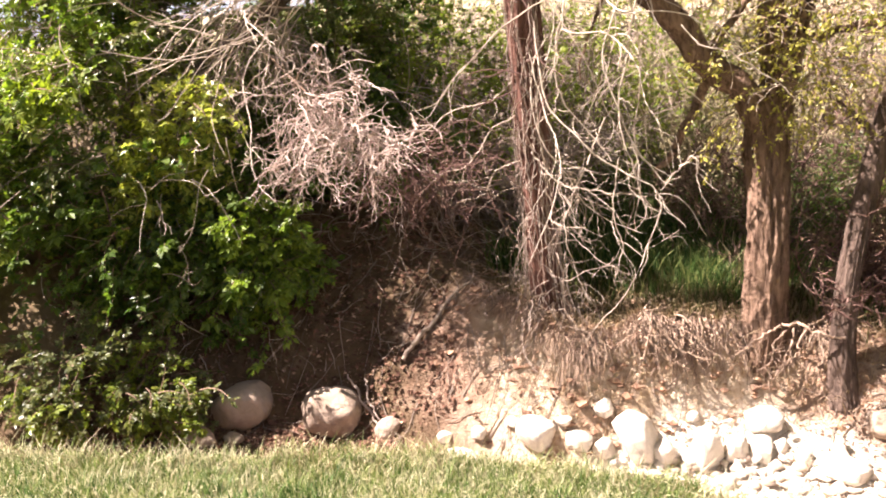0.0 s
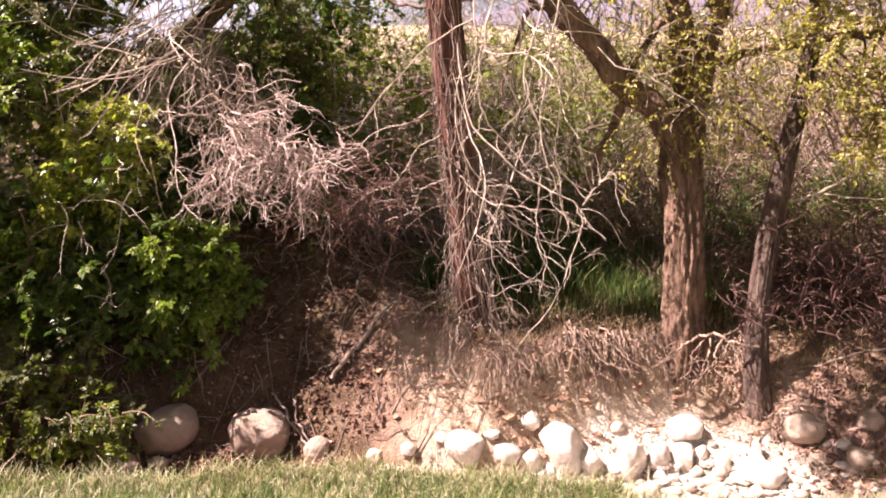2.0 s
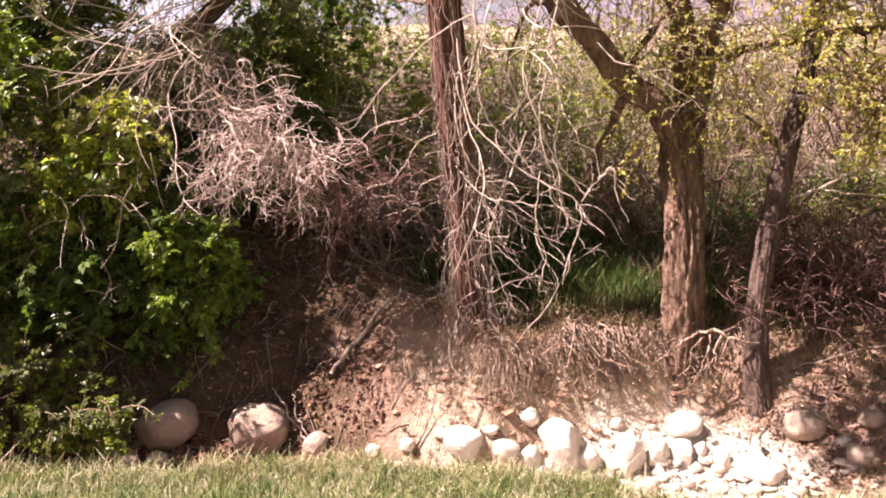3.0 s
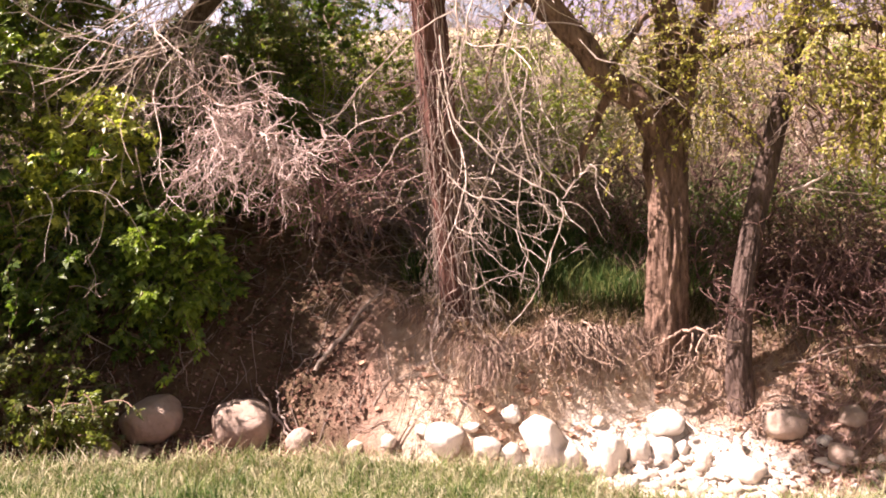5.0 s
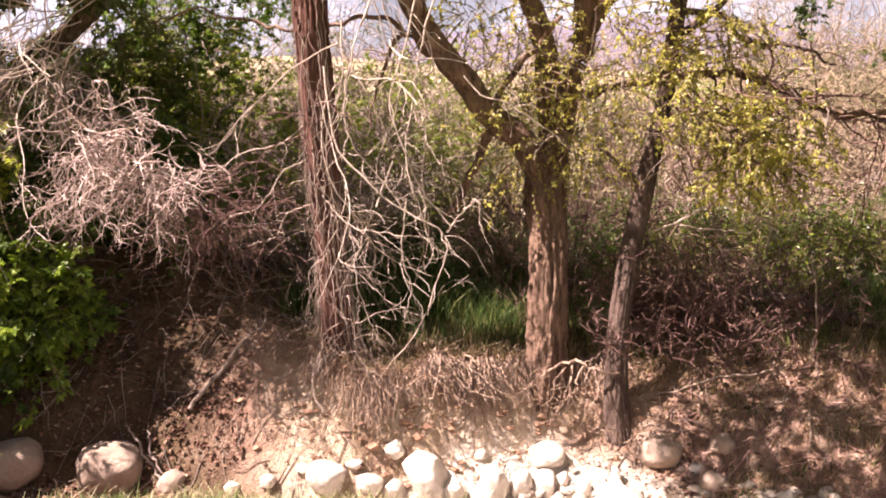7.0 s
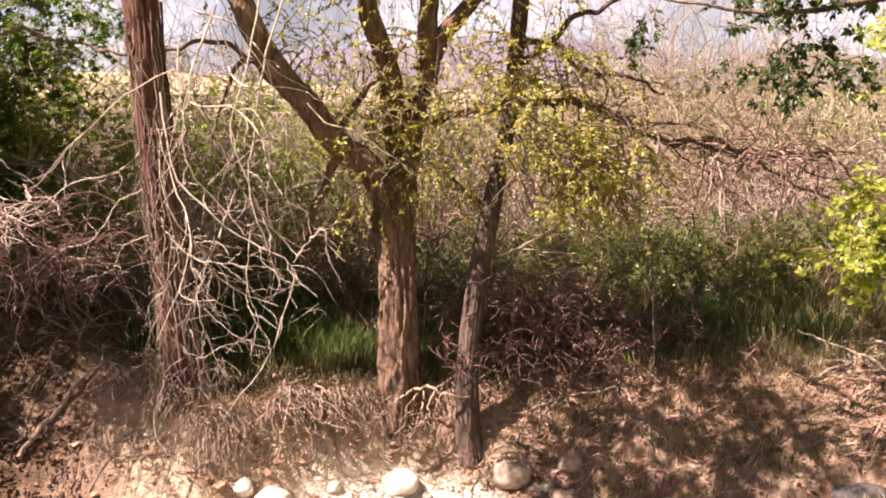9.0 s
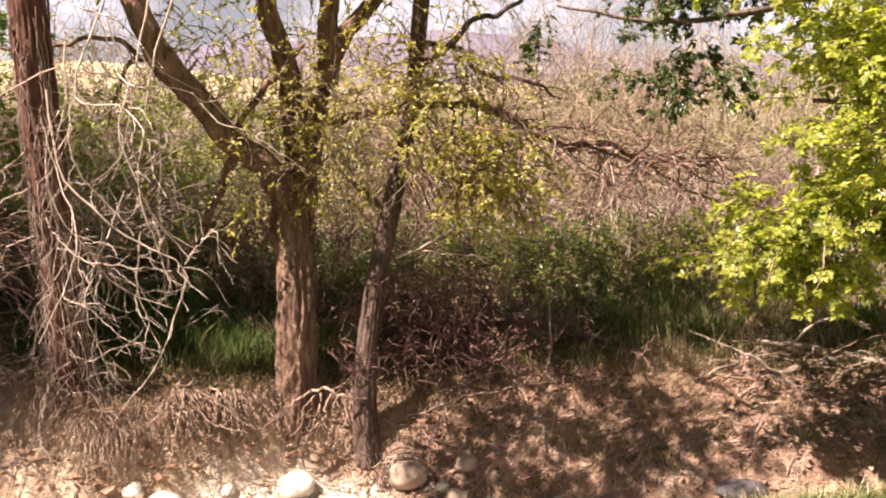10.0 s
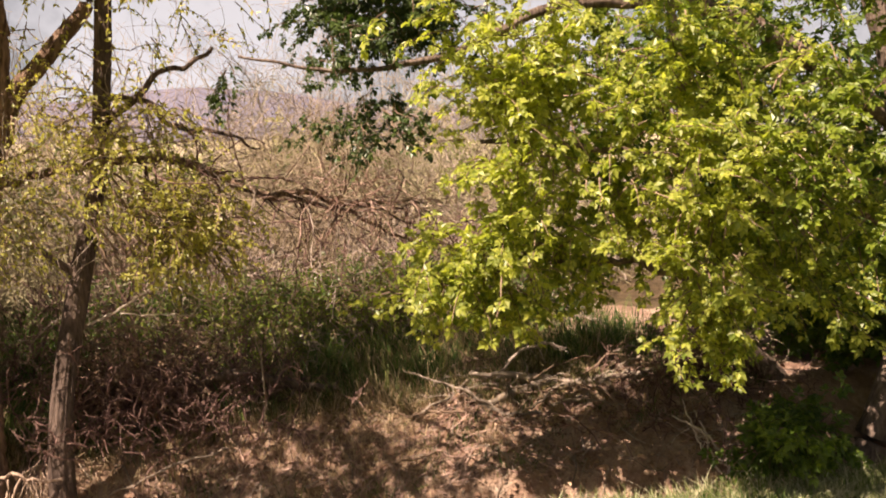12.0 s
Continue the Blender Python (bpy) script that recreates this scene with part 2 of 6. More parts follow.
def limb(points, count=40, sides=14, rough=0.07, ridge=0.0, crook=0.0):
    """One trunk or limb: points are (x, y, z, radius). ridge: the depth of its furrows."""
    s = spline(points, count)
    if crook:
        run = np.r_[0, np.cumsum(np.linalg.norm(np.diff(s[:, :3], axis=0), axis=1))]
        for k in range(count):
            o = Vector((run[k] * 2.6, s[0, 0] * 7, s[0, 2] * 5))
            s[k, :3] += crook * min(1.0, run[k] / 0.2) * np.array(noise.noise_vector(o) + 0.6 * noise.noise_vector(o * 2.7))
    v, f = tubes(s[None, :, :3], s[None, :, 3], sides)
    v = v.reshape(count, sides, 3)
    a = np.arange(sides) * 2 * np.pi / sides
    far = np.r_[0, np.cumsum(np.linalg.norm(np.diff(s[:, :3], axis=0), axis=1))]
    for k in range(count):
        c = s[k, :3]
        for j in range(sides):
            x, y = math.cos(a[j]), math.sin(a[j])
            r = 1 + rough * 2 * noise.noise(Vector((x * 1.6, y * 1.6, far[k] * 1.3 + s[0, 0]))) + rough * 1.4 * noise.noise(Vector((x * 4.5, y * 4.5, far[k] * 5.0)))
            if ridge:
                twist = far[k] * 0.35
                q = Vector((math.cos(a[j] + twist) * 6.5, math.sin(a[j] + twist) * 6.5, far[k] * 4.0))
                w = Vector((x * 12.0, y * 12.0, far[k] * 9.0))
                r += 0.62 * ridge * (1 - 4 * abs(noise.noise(q))) + 0.5 * ridge * (0.5 - 2 * abs(noise.noise(w)))
            v[k, j] = c + (v[k, j] - c) * r
    return v.reshape(-1, 3), f


def wander(starts, ways, lengths, n=8, droop=0.0, wiggle=0.3, turn=0.15):
    """Many crooked lines: each starts at a place in a direction, sags and wanders."""
    m = len(starts)
    p, d = np.array(starts, float), unit(np.array(ways, float))
    out, step = [p.copy()], (np.asarray(lengths) / (n - 1))[:, None]
    bend = rng.normal(size=(m, 3)) * turn
    for _ in range(n - 1):
        bend = 0.8 * bend + 0.6 * turn * rng.normal(size=(m, 3))
        d = unit(d + bend + wiggle * rng.normal(size=(m, 3)) + np.array([0, 0, -droop]))
        p = p + d * step
        out.append(p.copy())
    return np.stack(out, 1)


def taper(m, n, r0, r1):
    r0, r1 = np.broadcast_to(r0, (m,)), np.broadcast_to(r1, (m,))
    s = np.linspace(0, 1, n)
    return r0[:, None] * (1 - s) + r1[:, None] * s


def twigs_off(paths, per, length, n=6, droop=0.05, wiggle=0.25, spread=0.9, late=0.25):
    """Side twigs that leave given lines."""
    m, k, _ = paths.shape
    i = np.repeat(np.arange(m), per)
    s = late + (1 - late) * rng.random(len(i))
    j = np.minimum((s * (k - 1)).astype(int), k - 2)
    f = (s * (k - 1) - j)[:, None]
    start = paths[i, j] * (1 - f) + paths[i, j + 1] * f
    ahead = unit(paths[i, j + 1] - paths[i, j])
    way = unit(ahead + spread * unit(rng.normal(size=(len(i), 3))))
    return wander(start, way, length * (0.5 + rng.random(len(i))) * (1.15 - 0.6 * s), n, droop, wiggle)


def leaflets(base, way, normal, length, width):
    """Pointed blades folded at the midrib, two triangles each."""
    side = unit(np.cross(way, normal))
    normal = np.cross(side, way)
    l, w = length[:, None], width[:, None]
    mid = base + way * l * 0.42
    v = np.stack([base, mid + side * w + normal * w * 0.35, base + way * l - normal * l * 0.12, mid - side * w + normal * w * 0.35], 1)
    i = 4 * np.arange(len(base))[:, None]
    f = np.concatenate([i + [0, 1, 2], i + [0, 2, 3]], 1).reshape(-1, 3)
    return v.reshape(-1, 3), f


def sprays(starts, ways, lengths, pairs=4, size=0.09, compound=True, droop=0.12, lift=1.0):
    """Leafy shoots: a crooked twig each, with leaves on both sides. Returns the twigs' lines and the leaves."""
    n = 6
    lines = wander(starts, ways, lengths, n, droop, 0.12, 0.08)
    m = len(starts)
    s = np.tile(np.repeat(np.linspace(0.2, 1.0, pairs), 2), m)
    i = np.repeat(np.arange(m), pairs * 2)
    s = np.clip(s + rng.normal(size=len(s)) * 0.05, 0, 0.999)
    j = (s * (n - 1)).astype(int)
    f = (s * (n - 1) - j)[:, None]
    at = lines[i, j] * (1 - f) + lines[i, j + 1] * f
    ahead = unit(lines[i, j + 1] - lines[i, j])
    flank = np.where(np.arange(len(i)) % 2, 1.0, -1.0)[:, None]
    upward = unit(rng.normal(size=(len(i), 3)) * 0.55 + np.array([-0.25, -0.35, lift]))
    way = unit(ahead * 0.7 + flank * unit(np.cross(ahead, upward)) + rng.normal(size=(len(i), 3)) * 0.3 + np.array([0, 0, -0.35]))
    length = size * (0.55 + 0.75 * rng.random(len(i)))
    if not compound:
        return lines, leaflets(at, way, upward, length, length * 0.27)
    stem = length * 0.45
    tip = at + way * stem[:, None]
    across = unit(np.cross(way, upward))
    pieces = [leaflets(tip + way * (stem * 0.25)[:, None], way, upward, length * 0.75, length * 0.24)]
    for sign in (1, -1):
        out = unit(way * 0.8 + sign * across + rng.normal(size=way.shape) * 0.12)
        pieces.append(leaflets(tip + way * (stem * 0.15)[:, None], out, upward, length * 0.62, length * 0.19))
        out = unit(way * 0.15 + sign * across + rng.normal(size=way.shape) * 0.12)
        pieces.append(leaflets(tip - way * (stem * 0.3)[:, None], out, upward, length * 0.5, length * 0.16))
    return lines, joined(*pieces)


def spray_mesh(name, material, twig, pairs=4, size=0.09, length=0.3):
    """One leafy shoot that grows from the origin along +x."""
    lines, (v, f) = sprays(np.zeros((1, 3)), np.array([[1.0, 0, 0.0]]), np.array([length]), pairs, size)
    tv, tf = tubes(lines, taper(1, lines.shape[1], 0.004, 0.0015), 3)
    tri = np.concatenate([tf[:, [0, 1, 2]], tf[:, [0, 2, 3]]])
    me = quick_mesh(name, *joined((v, f), (tv, tri)), material)
    me.materials.append(twig)
    me.polygons.foreach_set("material_index", np.r_[np.zeros(len(f), np.int32), np.ones(len(tri), np.int32)])
    return me


def in_blobs(blobs, count, shell=0.45):
    """Places in a set of ellipsoids (x, y, z, rx, ry, rz), thicker near their skins, and the ways out of them."""
    b = np.asarray(blobs, float)
    weight = b[:, 3] * b[:, 4] * b[:, 5]
    pick = rng.choice(len(b), count, p=weight / weight.sum())
    out = unit(rng.normal(size=(count, 3)))
    r = rng.random(count) ** shell
    return b[pick, :3] + out * b[pick, 3:] * r[:, None], out


def thing(name, label, category, at=(0, 0, 0), group="", kind=""):
    ob = new(name)
    ob.location = at
    ob.empty_display_size = 0.1
    return tagged(ob, label, category, group, kind)


def put(name, verts, faces, material, parent, label="", smooth=False, kind=""):
    """A part in world places under a thing."""
    o = np.array(parent.location) if parent else np.zeros(3)
    ob = part(name, quick_mesh(name, verts - o, faces, material, smooth), parent, label)
    return tagged(ob, kind=kind) if kind else ob


# ---- the lie of the land ----
AZ = np.array([-180, -95, -75, -51, -40, -32, -25, -19, -9, -5, 0, 5, 18, 32, 42, 60, 95, 180.0])
EDGE = np.array([60, 60, 6.0, 4.35, 4.2, 4.1, 3.95, 3.8, 3.5, 3.45, 3.5, 3.6, 4.15, 4.75, 5.0, 6.5, 60, 60])
EDGE_Z = np.array([-0.3, -0.3, -0.3, -0.30, -0.46, -0.49, -0.48, -0.47, -0.44, -0.45, -0.46, -0.47, -0.52, -0.41, -0.31, -0.2, -0.15, -0.15])
BED_Z = np.array([-0.5, -0.5, -0.6, -0.8, -0.86, -0.88, -0.95, -0.98, -0.98, -0.96, -0.92, -0.88, -0.68, -0.45, -0.33, -0.2, -0.15, -0.15])
FOOT = np.array([62, 62, 7.2, 5.6, 5.55, 5.2, 4.8, 4.68, 4.93, 5.0, 4.95, 4.95, 4.75, 5.15, 5.4, 7.0, 62, 62])
FOOT_Z = np.array([-0.5, -0.5, -0.55, -0.75, -0.78, -0.76, -0.74, -0.70, -0.64, -0.62, -0.58, -0.66, -0.5, -0.32, -0.22, -0.15, -0.12, -0.12])
TOP = np.array([66, 66, 8.8, 7.0, 6.7, 6.4, 5.6, 4.95, 5.2, 5.3, 5.4, 5.5, 5.5, 5.8, 6.0, 7.6, 66, 66])
TOP_Z = np.array([0.0, 0.0, 0.2, 0.5, 0.5, 0.42, 0.02, -0.17, -0.13, -0.2, -0.22, -0.16, -0.05, 0.02, 0.05, 0.05, 0.05, 0.05])


def bumps(x, y, seed=0):
    s = seed * 1.7
    return (np.sin(1.9 * x + 0.7 * y + s) * np.sin(1.3 * y - 0.6 * x + 2 * s) * 0.5
            + np.sin(4.7 * x - 2.1 * y + 3 + s) * np.sin(3.9 * y + 1.6 * x + s) * 0.28
            + np.sin(11.3 * x + 5.1 * y + s) * np.sin(9.7 * y - 6.3 * x + 1) * 0.13)


def smoothly(t):
    t = np.clip(t, 0, 1)
    return t * t * (3 - 2 * t)


def land(x, y):
    """The ground's height."""
    x, y = np.asarray(x, float), np.asarray(y, float)
    r, az = np.hypot(x, y), np.degrees(np.arctan2(x, y))
    e, ez, bz, f, fz, t, tz = (np.interp(az, AZ, k) for k in (EDGE, EDGE_Z, BED_Z, FOOT, FOOT_Z, TOP, TOP_Z))
    e = e + 0.06 * bumps(x * 1.3, y * 1.3, 4)
    f = f + 0.05 * bumps(x * 1.6, y, 1)
    t = t + 0.07 * bumps(x * 1.4, y, 2)
    bed = np.minimum(e + 0.55, (e + f) / 2 + 0.1)
    z = ez * smoothly(r / e)
    z = np.where(r > e, ez + (bz - ez) * smoothly((r - e) / (bed - e)), z)
    z = np.where(r > bed, bz + (fz - bz) * np.clip((r - bed) / np.maximum(f - bed, 0.1), 0, 1) ** 2.5, z)
    z = np.where(r > f, fz + (tz - fz) * np.clip((r - f) / np.maximum(t - f, 0.1), 0, 1) ** 0.8, z)
    far = np.clip((r - t) / 3.0, 0, 1)
    z = np.where(r > t, tz + (0.15 - tz) * smoothly(far), z)
    near = np.exp(-np.maximum(r - 9, 0) / 6)
    rough = np.where(r < e, 0.012, np.where(r < f, 0.05, np.where(r < t + 0.4, 0.075, 0.055)))
    face = np.where((r > f - 0.25) & (r < t + 0.3), 1.0, 0.35)
    return (z + rough * near * bumps(x * 1.7, y * 1.7, 3) + 0.25 * rough * near * bumps(x * 7, y * 7, 5)
            + face * rough * near * (0.75 * bumps(x * 3.7 + 0.4 * y, y * 2.6, 7) + 0.10 * bumps(x * 11.0, y * 8.0, 8)))


def make_ground():
    def axis(lo, hi, step):
        mid = np.arange(lo, hi + 1e-6, step)
        out = np.geomspace(step * 1.2, 4000, 60)
        return np.concatenate([lo - out[::-1], mid, hi + out])

    xs, ys = axis(-6, 5.5, 0.032), axis(3.2, 6.6, 0.032)
    gx, gy = np.meshgrid(xs, ys)
    z = land(gx, gy)
    v = np.stack([gx, gy, z], -1).reshape(-1, 3)
    i = np.arange(v.shape[0]).reshape(gx.shape)
    f = np.stack([i[:-1, :-1], i[:-1, 1:], i[1:, 1:], i[1:, :-1]], -1).reshape(-1, 4)
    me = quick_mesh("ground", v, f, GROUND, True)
    r, az = np.hypot(gx, gy).ravel(), np.degrees(np.arctan2(gx, gy)).ravel()
    e, t, ft = np.interp(az, AZ, EDGE), np.interp(az, AZ, TOP), np.interp(az, AZ, FOOT)
    wob = 0.15 * bumps(gx * 2, gy * 2, 6).ravel()
    lawn = smoothly((e + wob - r) / 0.2 + 0.5)
    stony = smoothly((ft + 0.05 - r + wob) / 0.15) * (1 - lawn) * smoothly((az + 27) / 8) * smoothly((6 - az) / 8)
    wild = smoothly((r - t + 0.02 + wob * 1.2) / 0.3) * np.where(r > 8, 1, smoothly((az + 24) / 6)) * np.where(r > 8, 1, smoothly((20 - az) / 10))
    # the gully's shade and dark litter soil, painted into the ground mask
    gully_shade = smoothly((-25 - az + wob * 30) / 5) * smoothly((r - ft + 0.75 + wob * 2) / 0.4) * (1 - lawn) * (r < 9)
    gully_shade = np.maximum(gully_shade, smoothly((-19 - az) / 4) * smoothly((r - 5.3 + wob) / 0.3) * (r < 9))
    wild = np.maximum(wild, 0.9 * gully_shade)
    # pale sand on the face of the cut bank
    sand = smoothly((az + 27 + wob * 12) / 5) * smoothly((1 - az + wob * 20) / 8) * smoothly((t + 0.05 - r + wob) / 0.2)
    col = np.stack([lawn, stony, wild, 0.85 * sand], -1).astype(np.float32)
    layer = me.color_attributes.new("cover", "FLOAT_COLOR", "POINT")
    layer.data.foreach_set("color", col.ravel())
    return tagged(new("ground", me), "sloping lawn, stony creek bed and bare earth bank", "ground", kind="structure")


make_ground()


# ---- hills and far field ----
def make_hill(name, base_y, height, x0, x1, seed, material, label):
    xs = np.linspace(x0, x1, 140)
    rows_ = np.linspace(0, 1, 14)
    gx, gs = np.meshgrid(xs, rows_)
    crest = height * (0.55 + 0.3 * np.sin(xs / (x1 - x0) * 9 + seed) + 0.18 * np.sin(xs / (x1 - x0) * 23 + 2 * seed) + 0.07 * np.sin(xs / (x1 - x0) * 61))
    z = crest[None] * np.sin(gs * np.pi / 2) + height * 0.03 * np.sin(gx / 17 + gs * 9)
    v = np.stack([gx, base_y + gs * height * 2.5, np.where(gs == 0, -2, z)], -1).reshape(-1, 3)
    i = np.arange(len(v)).reshape(gx.shape)
    f = np.stack([i[:-1, :-1], i[:-1, 1:], i[1:, 1:], i[1:, :-1]], -1).reshape(-1, 4)
    return tagged(new(name, quick_mesh(name, v, f, material, True)), label, "hill", kind="structure")


def make_sky_block():
    """Unseen leafy ring added across the lawn to block low sky light."""
    az = np.linspace(radians(112), radians(262), 220)
    s = np.linspace(0, 1, 26)
    ga, gs = np.meshgrid(az, s)
    x, y = np.sin(ga), np.cos(ga)
    crest = 8 + 1.6 * np.sin(ga * 11) + 0.9 * np.sin(ga * 27 + 1) + 0.5 * np.sin(ga * 71)
    r = 19 + 2.5 * gs**2 + 0.7 * np.sin(ga * 43 + 6 * gs) * np.sin(gs * 9 + ga * 17) + 0.35 * np.sin(ga * 131 + gs * 23)
    v = np.stack([r * x, r * y, gs * crest - 0.6], -1).reshape(-1, 3)
    i = np.arange(len(v)).reshape(gs.shape)
    f = np.stack([i[:-1, :-1], i[:-1, 1:], i[1:, 1:], i[1:, :-1]], -1).reshape(-1, 4)
    return tagged(new("backdrop_sky_block", quick_mesh("backdrop_sky_block", v, f, hill_material("sky_block_dark", (0.025, 0.04, 0.012), (0.10, 0.12, 0.04)), True)), "unseen dark green ring added across the lawn to cut sky light", "woods", kind="structure")


def hill_material(name, a, b):
    n = Nodes(name)
    where = n.place()
    tone = n.ramp(n.noise(where, 0.35, 8.0, 0.7), [(0.35, a), (0.65, b)])
    return n.done(tone, 1.0, 0.0)


# purple-blue distance haze is mixed into the hills' own colour
make_hill("backdrop_hill", 500, 46, -900, 900, 1.0, hill_material("hill_haze_painted", (0.105, 0.10, 0.14), (0.16, 0.15, 0.19)), "hills on the horizon with purple haze painted into their colour")
make_hill("backdrop_slope", 60, 4.0, -160, 160, 2.2, hill_material("slope_dry", (0.28, 0.235, 0.14), (0.50, 0.43, 0.28)), "sunlit slope of dry tan grass")
make_sky_block()


# ---- stones ----
def stone_mesh(name, rx, ry, rz, seed, material, facets=0.16, detail=3, keep=0.78):
    bm = bmesh.new()
    bmesh.ops.create_icosphere(bm, subdivisions=detail, radius=1.0)
    o = Vector((seed * 3.1, seed * 1.7, -seed * 2.3))
    turn = random.Random(seed)
    cuts = [Vector((turn.gauss(0, 1), turn.gauss(0, 1), turn.gauss(0, 1))).normalized() for _ in range(9)]
    for v in bm.verts:
        d = v.co.normalized()
        k = 1 + facets * 1.5 * noise.noise(d * 1.1 + o) + facets * 0.7 * noise.noise(d * 2.6 + o) + facets * 0.35 * noise.noise(d * 6 + o) + facets * 0.12 * noise.noise(d * 15 + o)
        p = d * k
        for n in cuts:
            over = p.dot(n) - keep
            if over > 0:
                p -= n * over * 0.85
        p = Vector([math.copysign(abs(c) ** 0.85, c) for c in p])
        v.co = Vector((p.x * rx, p.y * ry, p.z * rz))
    me = bpy.data.meshes.new(name)
    bm.to_mesh(me)
    bm.free()
    for p in me.polygons:
        p.use_smooth = True
    me.materials.append(material)
    return me


def make_stone(name, x, y, rx, rz, seed, material, label, z=None, lean=0.0, group="stones in the creek bed"):
    ry = (rx + rz) / 2 * 1.05
    ground_z = float(land(x, y))
    z = ground_z + rz * 0.55 if z is None else z
    ob = new(name, stone_mesh(name, rx, ry, rz, seed, material, *((0.13, 4, 0.93) if name == "boulder" else (0.26, 3, 0.72))))
    ob.location = (x, y, z)
    ob.rotation_euler = (0, radians(lean), (seed * 37 % 40 - 20) / 57.3)
    return tagged(ob, label, "rock", group)


make_stone("boulder", -3.60, 4.25, 0.19, 0.14, 1, STONE_TAN, "rounded tan boulder half in shade on the creek bank", -0.67, -16, "boulders under the bush")
make_stone("boulder", -3.02, 4.38, 0.191, 0.149, 5, STONE_TAN, "large rounded tan boulder with patches of sun", -0.70, 8, "boulders under the bush")
make_stone("boulder", 0.163, 4.95, 0.128, 0.095, 3, STONE_TAN, "round tan boulder at the foot of a thin tree", -0.616, 0, "boulders under the bank")
PALE = "sun-bleached pale stone in the dry creek bed"
for k, (x, y, z, rx, rz, lean) in enumerate([
    (-1.702, 4.424, -0.674, 0.135, 0.107, 5), (-1.452, 4.451, -0.704, 0.094, 0.057, 12), (-1.132, 4.563, -0.7, 0.111, 0.168, -22),
    (-0.76, 4.627, -0.769, 0.088, 0.123, 0), (-0.615, 4.685, -0.759, 0.068, 0.106, 6), (-0.493, 4.725, -0.764, 0.076, 0.086, -8),
    (-0.493, 4.873, -0.66, 0.115, 0.081, 0), (0.515, 4.955, -0.551, 0.071, 0.064, 0), (0.458, 4.798, -0.713, 0.098, 0.056, 10),
    (-1.335, 4.588, -0.557, 0.06, 0.054, 0), (-0.864, 4.796, -0.641, 0.046, 0.038, 0), (-2.117, 4.282, -0.844, 0.156, 0.057, 4),
]):
    make_stone("stone", x, y, rx, rz, 10 + k, STONE if k not in (7, 8) else STONE_TAN, PALE, z, lean)
for k, (x, y, z, rx, rz, lean) in enumerate([
    (-1.539, 4.456, -0.603, 0.05, 0.033, 0), (-1.848, 4.449, -0.646, 0.041, 0.031, 0), (-0.26, 4.734, -0.778, 0.048, 0.062, 0),
    (-0.05, 4.658, -0.794, 0.136, 0.068, 8), (-2.263, 4.381, -0.767, 0.049, 0.035, 0), (-2.041, 4.377, -0.702, 0.048, 0.038, 0),
    (-2.641, 4.396, -0.759, 0.09, 0.064, 0), (-3.532, 4.026, -0.786, 0.074, 0.034, 0),
    (-3.729, 3.917, -0.755, 0.13, 0.059, 0), (-1.316, 4.486, -0.76, 0.061, 0.068, 0), (-0.998, 4.559, -0.772, 0.068, 0.082, 15),
    (-0.386, 4.779, -0.761, 0.042, 0.052, 0),
]):
    make_stone("stone", x, y, rx, rz, 30 + k, STONE_TAN if x < -2.5 else STONE, PALE if x > -2.5 else "dull tan stone half buried by the boulders", z, lean)
make_stone("dark_slab", 1.99, 4.42, 0.165, 0.06, 60, STONE_DARK, "flat dark grey slab of stone beside the lawn", -0.49, 0)
make_stone("stone", 2.31, 4.5, 0.055, 0.05, 61, STONE, "small white stone beside the dark slab", -0.47)


def make_pebbles():
    count = 2600
    az = np.radians(np.where(rng.random(count) < 0.3, rng.uniform(4, 25, count), np.clip(rng.normal(-9, 9, count), -28, 20)))
    e, f = np.interp(np.degrees(az), AZ, EDGE), np.interp(np.degrees(az), AZ, FOOT)
    r = e + np.where(np.degrees(az) > 4, 0.08, 0.3) + (f - e - np.where(np.degrees(az) > 4, 0.2, 0.5)) * rng.random(count) ** 0.8
    x, y = r * np.sin(az), r * np.cos(az)
    size = 0.010 + 0.035 * rng.random(count) ** 3
    base = np.array([(1, 0, 0), (-1, 0, 0), (0, 1, 0), (0, -1, 0), (0, 0, 1), (0, 0, -1), (.6, .6, .6), (-.6, .6, .6), (.6, -.6, .6), (-.6, -.6, .6)], float)
    tri = np.array([(0, 6, 8), (0, 2, 6), (2, 4, 6), (4, 8, 6), (2, 7, 4), (2, 1, 7), (1, 9, 7), (4, 7, 9), (1, 3, 9), (3, 4, 9), (3, 8, 4), (3, 0, 8), (0, 5, 2), (2, 5, 1), (1, 5, 3), (3, 5, 0)])
    v = base[None] * (1 + 0.25 * rng.normal(size=(count, 10, 1))) * size[:, None, None] * (np.array([1.2, 1, 0.75]) * (0.8 + 0.4 * rng.random((count, 1, 3))))
    v = v + np.stack([x, y, land(x, y) + size * 0.2], -1)[:, None]
    faces = (tri[None] + 10 * np.arange(count)[:, None, None]).reshape(-1, 3)
    n = Nodes("pebbles")
    tone = n.ramp(n.add("NewGeometry").outputs["Random Per Island"], [(0.0, (0.26, 0.2, 0.16)), (0.5, (0.46, 0.39, 0.32)), (1.0, (0.68, 0.62, 0.55))])
    tagged(new("pebbles", quick_mesh("pebbles", v, faces, n.done(tone, 0.9), True)), "small pale pebbles and gravel in the creek bed", "pebbles", kind="stuff")


make_pebbles()


